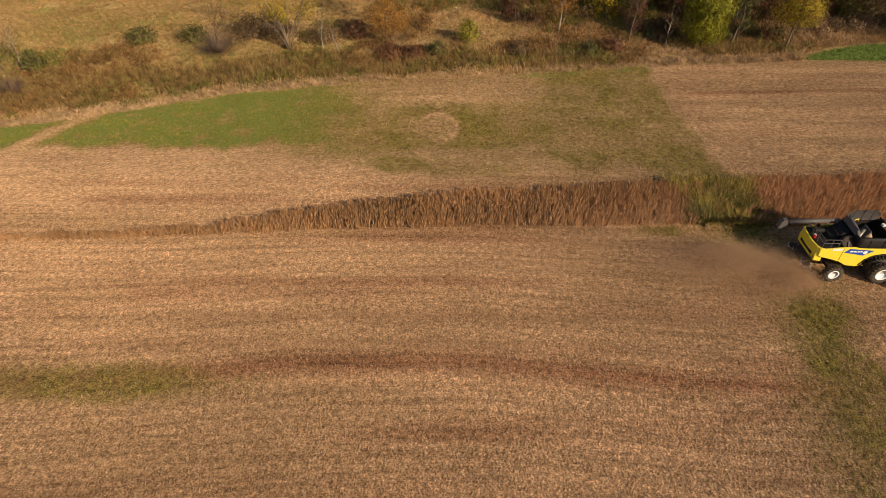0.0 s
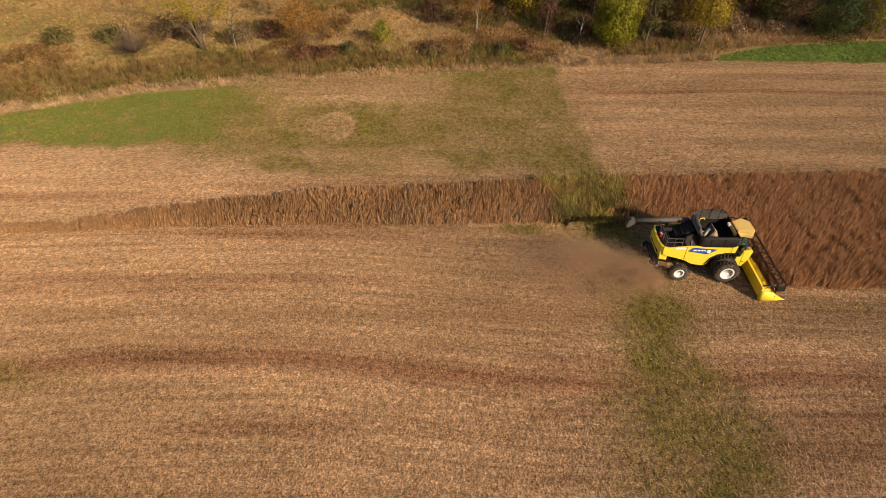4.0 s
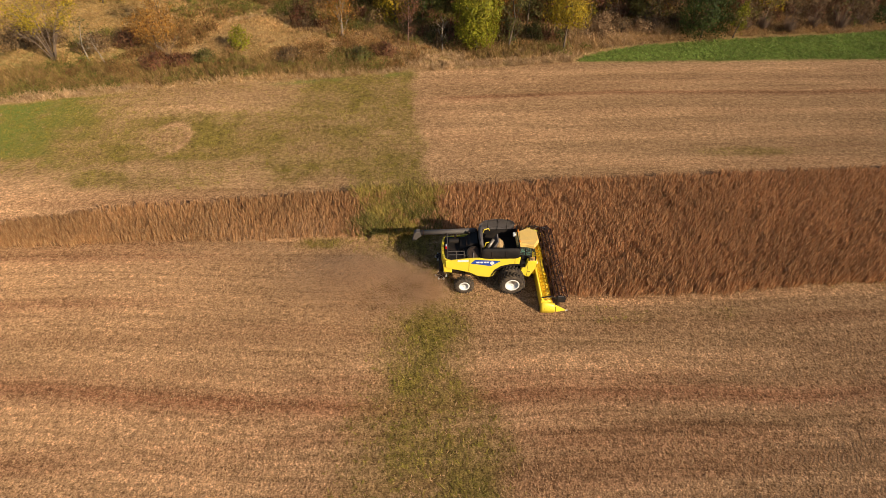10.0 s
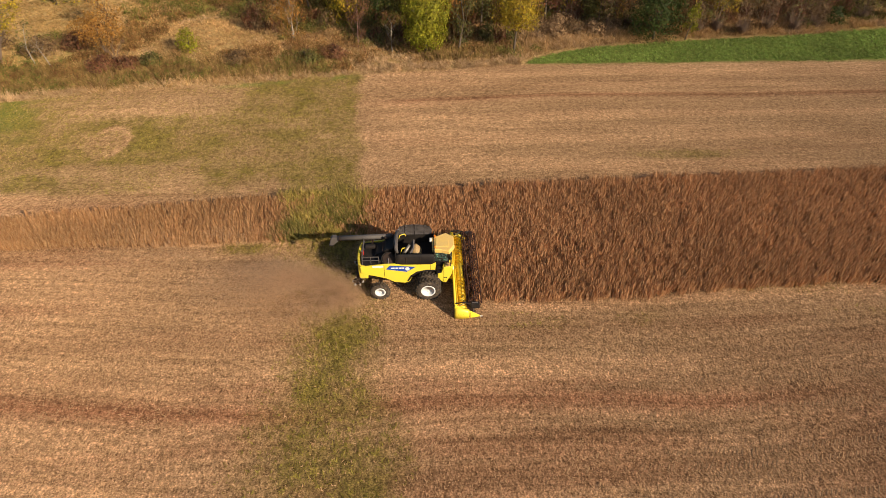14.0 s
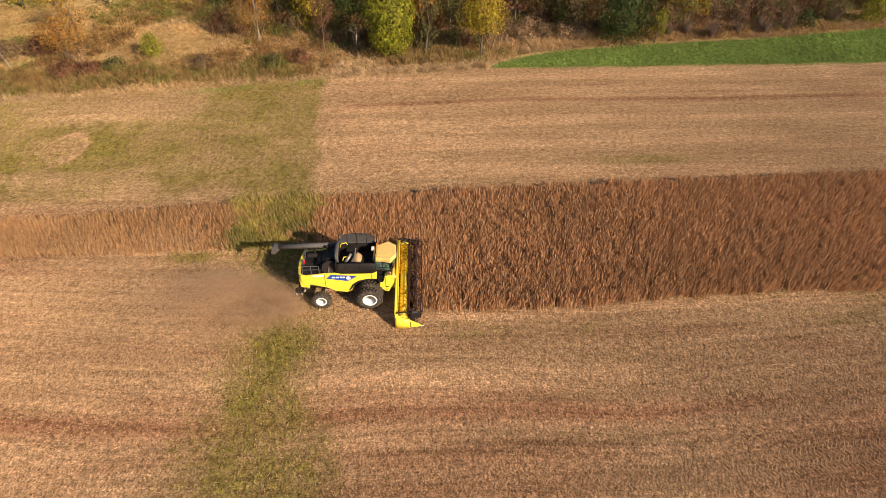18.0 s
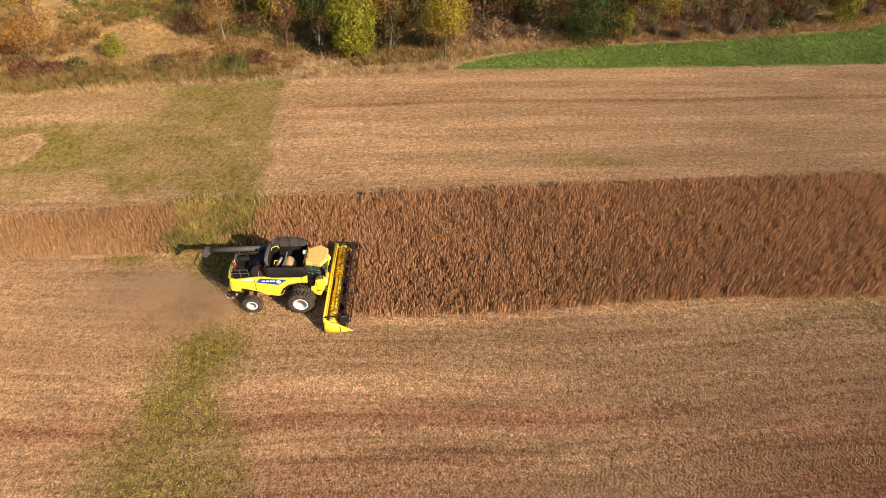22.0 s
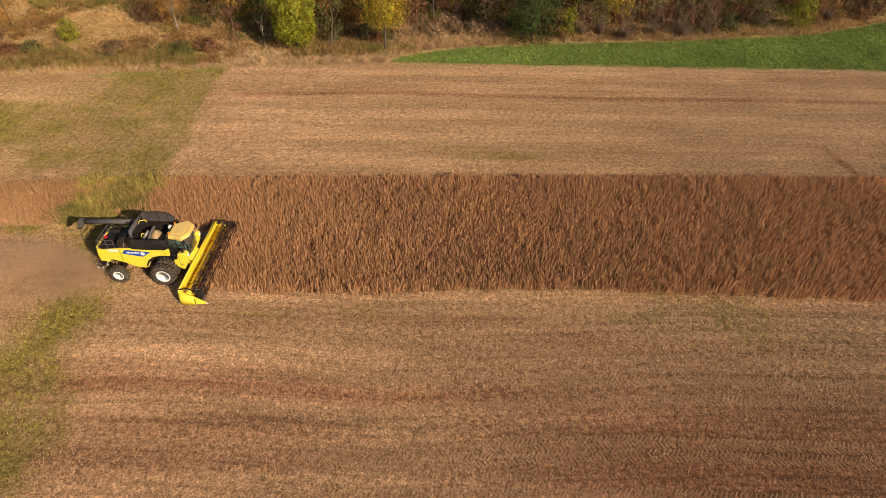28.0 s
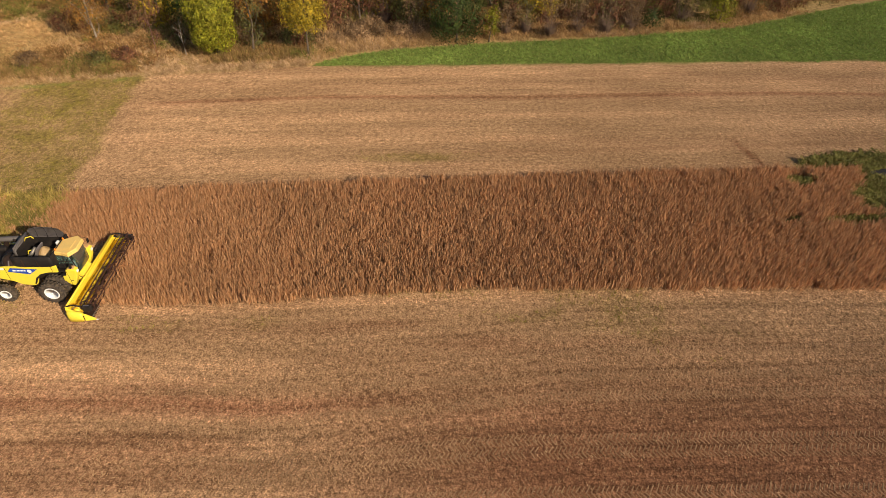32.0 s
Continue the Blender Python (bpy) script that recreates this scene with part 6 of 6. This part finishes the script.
def make_header(c):
    """The cutting header across the front: 9 m of table, auger, reel and dividers."""
    h = new("header")
    h.parent = c
    tagged(h, "wide yellow cutting header with a dark reel")
    y0, y1 = -4.28, 4.28
    back = [(1.96, 0.28), (2.06, 0.24), (2.08, 1.18), (2.18, 1.30), (2.14, 1.36), (2.0, 1.24)]
    part("back_sheet", plate(back, y0, y1, 0.01), HEADER_YELLOW, h, "yellow back sheet")
    part("top_beam", tube([(1.98, y0, 1.30), (1.98, y1, 1.30)], 0.085, 12), HEADER_YELLOW, h, "yellow round top beam", True)
    part("table", plate([(2.05, 0.24), (3.1, 0.1), (3.42, 0.07), (3.42, 0.11), (3.1, 0.15), (2.05, 0.30)], y0, y1), STEEL_DARK, h, "dark worn table")
    drum = part("auger_drum", rod((2.52, y0 + 0.1, 0.68), (2.52, y1 - 0.1, 0.68), 0.27, sides=20), HEADER_YELLOW, h, "yellow intake auger", True)
    for side in (-1, 1):
        flight = bmesh.new()
        prev = None
        for k in range(0, 16 * 9 + 1):
            a = 2 * math.pi * k / 16
            y = side * (0.75 + 3.38 * k / (16 * 9))
            ring = [flight.verts.new((2.52 + r * math.cos(a), y, 0.68 + side * r * math.sin(a))) for r in (0.26, 0.38)]
            if prev:
                flight.faces.new((prev[0], ring[0], ring[1], prev[1]))
            prev = ring
        bmesh.ops.solidify(flight, geom=flight.faces[:], thickness=0.05)
        part("flight", flight, HEADER_YELLOW, drum, "yellow spiral flight")
    for k in range(12):
        a = k * 1.1
        y = -0.66 + 0.12 * k
        part("finger", rod((2.52, y, 0.68), (2.52 + 0.4 * math.cos(a), y, 0.68 + 0.4 * math.sin(a)), 0.014, sides=5), WORN_STEEL, drum)
    part("cutter_bar", box(3.40, 3.48, y0, y1, 0.07, 0.12), WORN_STEEL, h)
    guard = None
    for k in range(56):
        y = y0 + 0.08 + k * 0.1515
        if guard is None:
            guard = part("guard", plate([(3.46, 0.07), (3.60, 0.085), (3.46, 0.13)], -0.025, 0.025), STEEL_DARK, h)
            guard.location = (0, y, 0)
        else:
            g = guard.copy()
            scene.collection.objects.link(g)
            g.location = (0, y, 0)
    # reel: hub tube, spiders and tined bats
    cx, cz, R = 3.42, 1.12, 0.56
    reel = new("reel")
    reel.parent = h
    tagged(reel, "dark tined reel")
    part("reel_tube", rod((cx, y0 + 0.22, cz), (cx, y1 - 0.22, cz), 0.075, sides=12), REEL_STEEL, reel)
    bats = 6
    for k in range(bats):
        a = 2 * math.pi * k / bats + 0.3
        x, z = cx + R * math.cos(a), cz + R * math.sin(a)
        bat = rod((x, y0 + 0.2, z), (x, y1 - 0.2, z), 0.042, sides=8)
        for j in range(54):
            y = y0 + 0.28 + j * 0.15
            rod((x, y, z), (x - 0.07, y, z - 0.22), 0.008, sides=4, bm=bat)
        part("bat", bat, REEL_STEEL, reel)
    for y in (y0 + 0.3, -2.2, 0.0, 2.2, y1 - 0.3):
        spider = bmesh.new()
        for k in range(bats):
            a, b = 2 * math.pi * k / bats + 0.3, 2 * math.pi * (k + 1) / bats + 0.3
            rod((cx, y, cz), (cx + R * math.cos(a), y, cz + R * math.sin(a)), 0.035, sides=5, bm=spider)
            rod((cx + R * math.cos(a), y, cz + R * math.sin(a)), (cx + R * math.cos(b), y, cz + R * math.sin(b)), 0.028, sides=5, bm=spider)
        part("spider", spider, REEL_STEEL, reel)
    for k in range(12):
        y, flip = y0 + 0.45 + k * 0.64, 1 - 2 * (k % 2)
        part("lattice_bar", rod((cx - 0.46 * flip, y, cz + 0.30), (cx + 0.46 * flip, y + 0.62, cz + 0.30), 0.040, sides=5), REEL_STEEL, reel)
    for side, y in ((-1, y0), (1, y1)):
        part("reel_arm", tube([(1.98, y + side * -0.05, 1.36), (2.6, y - side * 0.05, 1.5), (cx, y - side * 0.05, cz + 0.04)], 0.05, 8), BLACK, h)
        part("reel_cylinder", rod((2.1, y - side * 0.16, 0.85), (2.75, y - side * 0.14, 1.42), 0.035, sides=8), WORN_STEEL, h)
        yo, yi = y + side * 0.10, y - side * 0.02
        sheet = [(1.94, 0.2), (3.2, 0.1), (3.2, 0.55), (2.6, 0.9), (2.0, 1.30), (1.94, 1.26)]
        part("end_sheet", plate(sheet, min(yo, yi), max(yo, yi), 0.02), YELLOW if side < 0 else BLACK, h)
        block = bmesh.new()
        rings = []
        for x, out, top in ((1.94, 0.24, 0.98), (2.1, 0.30, 1.08), (2.5, 0.32, 1.0), (2.9, 0.30, 0.86), (3.02, 0.28, 0.80), (3.05, 0.24, 0.72)):
            rings.append([block.verts.new((x, y + side * o, z)) for o, z in ((-0.04, 0.12), (out, 0.12), (out + 0.02, top * 0.55), (out * 0.8, top * 0.93), (out * 0.35, top), (-0.04, top * 0.96))])
        for r0, r1 in zip(rings, rings[1:]):
            for k in range(6):
                block.faces.new((r0[k], r0[(k + 1) % 6], r1[(k + 1) % 6], r1[k]))
        block.faces.new(rings[0]), block.faces.new(rings[-1])
        bmesh.ops.recalc_face_normals(block, faces=block.faces)
        end = part("divider_block", block, YELLOW, h, "rounded yellow end block", True)
        part("block_mark", box(2.2, 2.62, y + min(side * 0.318, side * 0.326), y + max(side * 0.318, side * 0.326), 0.52, 0.58), STEEL_DARK, end)
        part("seam_plate", box(3.045, 3.11, y + min(side * 0.18, side * -0.03), y + max(side * 0.18, side * -0.03), 0.12, 0.56), BLACK, end)
        nose = bmesh.new()
        base = [nose.verts.new(p) for p in ((3.12, y + side * 0.22, 0.10), (3.12, y - side * 0.03, 0.10), (3.10, y - side * 0.02, 0.66), (3.10, y + side * 0.16, 0.62))]
        mid = [nose.verts.new(p) for p in ((3.55, y + side * 0.16, 0.09), (3.55, y - side * 0.02, 0.09), (3.55, y + side * 0.0, 0.38), (3.55, y + side * 0.12, 0.36))]
        tip = nose.verts.new((4.02, y + side * 0.06, 0.12))
        nose.faces.new(base)
        for k in range(4):
            nose.faces.new((base[k], base[(k + 1) % 4], mid[(k + 1) % 4], mid[k]))
            nose.faces.new((mid[k], mid[(k + 1) % 4], tip))
        bmesh.ops.recalc_face_normals(nose, faces=nose.faces)
        bmesh.ops.bevel(nose, geom=nose.edges[:], offset=0.02, segments=2, affect="EDGES")
        d = part("divider", nose, YELLOW, h, "pointed yellow crop divider")
        part("divider_tip", rod((3.86, y + side * 0.067, 0.125), (4.08, y + side * 0.058, 0.12), 0.05, 0.012, 8), WHITE, d, "white divider tip")
        drive = part("reel_drive", box(cx - 0.30, cx + 0.36, y - side * 0.12 - 0.15, y - side * 0.12 + 0.15, cz - 0.24, cz + 0.26, 0.06), BLACK, h, "black reel drive cover")
        part("drive_mark", box(cx - 0.2, cx + 0.24, y - side * 0.12 - 0.05, y - side * 0.12 + 0.05, cz + 0.262, cz + 0.268), GREY_FLAP, drive)


make_combine(pose(30.4, 38.0, 0.0, 0, 0, -0.6))


def make_dust():
    """Chaff and dust thrown up behind the machine: fine specks, thick at the chopper and thinning away."""
    rng = np.random.default_rng(55)
    n = 640000
    back = rng.gamma(1.35, 6.4, n)
    back = back[back < 30]
    n = len(back)
    y = 35.3 + rng.normal(0, 1, n) * (0.75 + 0.26 * np.minimum(back, 11)) + 0.34 * np.minimum(back, 11)
    z = np.abs(rng.normal(0, 1, n)) * (0.5 + 0.13 * np.minimum(back, 12)) + 0.08
    x = 25.2 - back + rng.normal(0, 0.4, n)
    keep = cloudy(x * 0.6, y + z, 3.0, 56) + rng.normal(0, 0.13, n) > 0.43
    keep &= (y < np.interp(x, *CROP_CUT) + 1.0) & ((y < 37.2 + 0.5 * back + rng.normal(0, 0.7, n)) | (back > 12)) & (rng.random(n) < 1.0 - 0.45 * step(4, 24, back))
    x, y, z = x[keep], y[keep], z[keep]
    p, d, e = np.c_[x, y, z], rng.normal(0, 1, (len(x), 3)), rng.normal(0, 1, (len(x), 3))
    s = rng.uniform(0.0068, 0.0147, len(x))[:, None]
    v = np.stack([p + d * s, p + e * s, p - (d + e) * s * 0.6], 1).reshape(-1, 3)
    ob = triangles("dust_cloud", v, np.arange(len(v)).reshape(-1, 3), AIRBORNE)
    tagged(ob, "drifting cloud of tan dust and chaff behind the combine", "dust", kind="stuff")


make_dust()
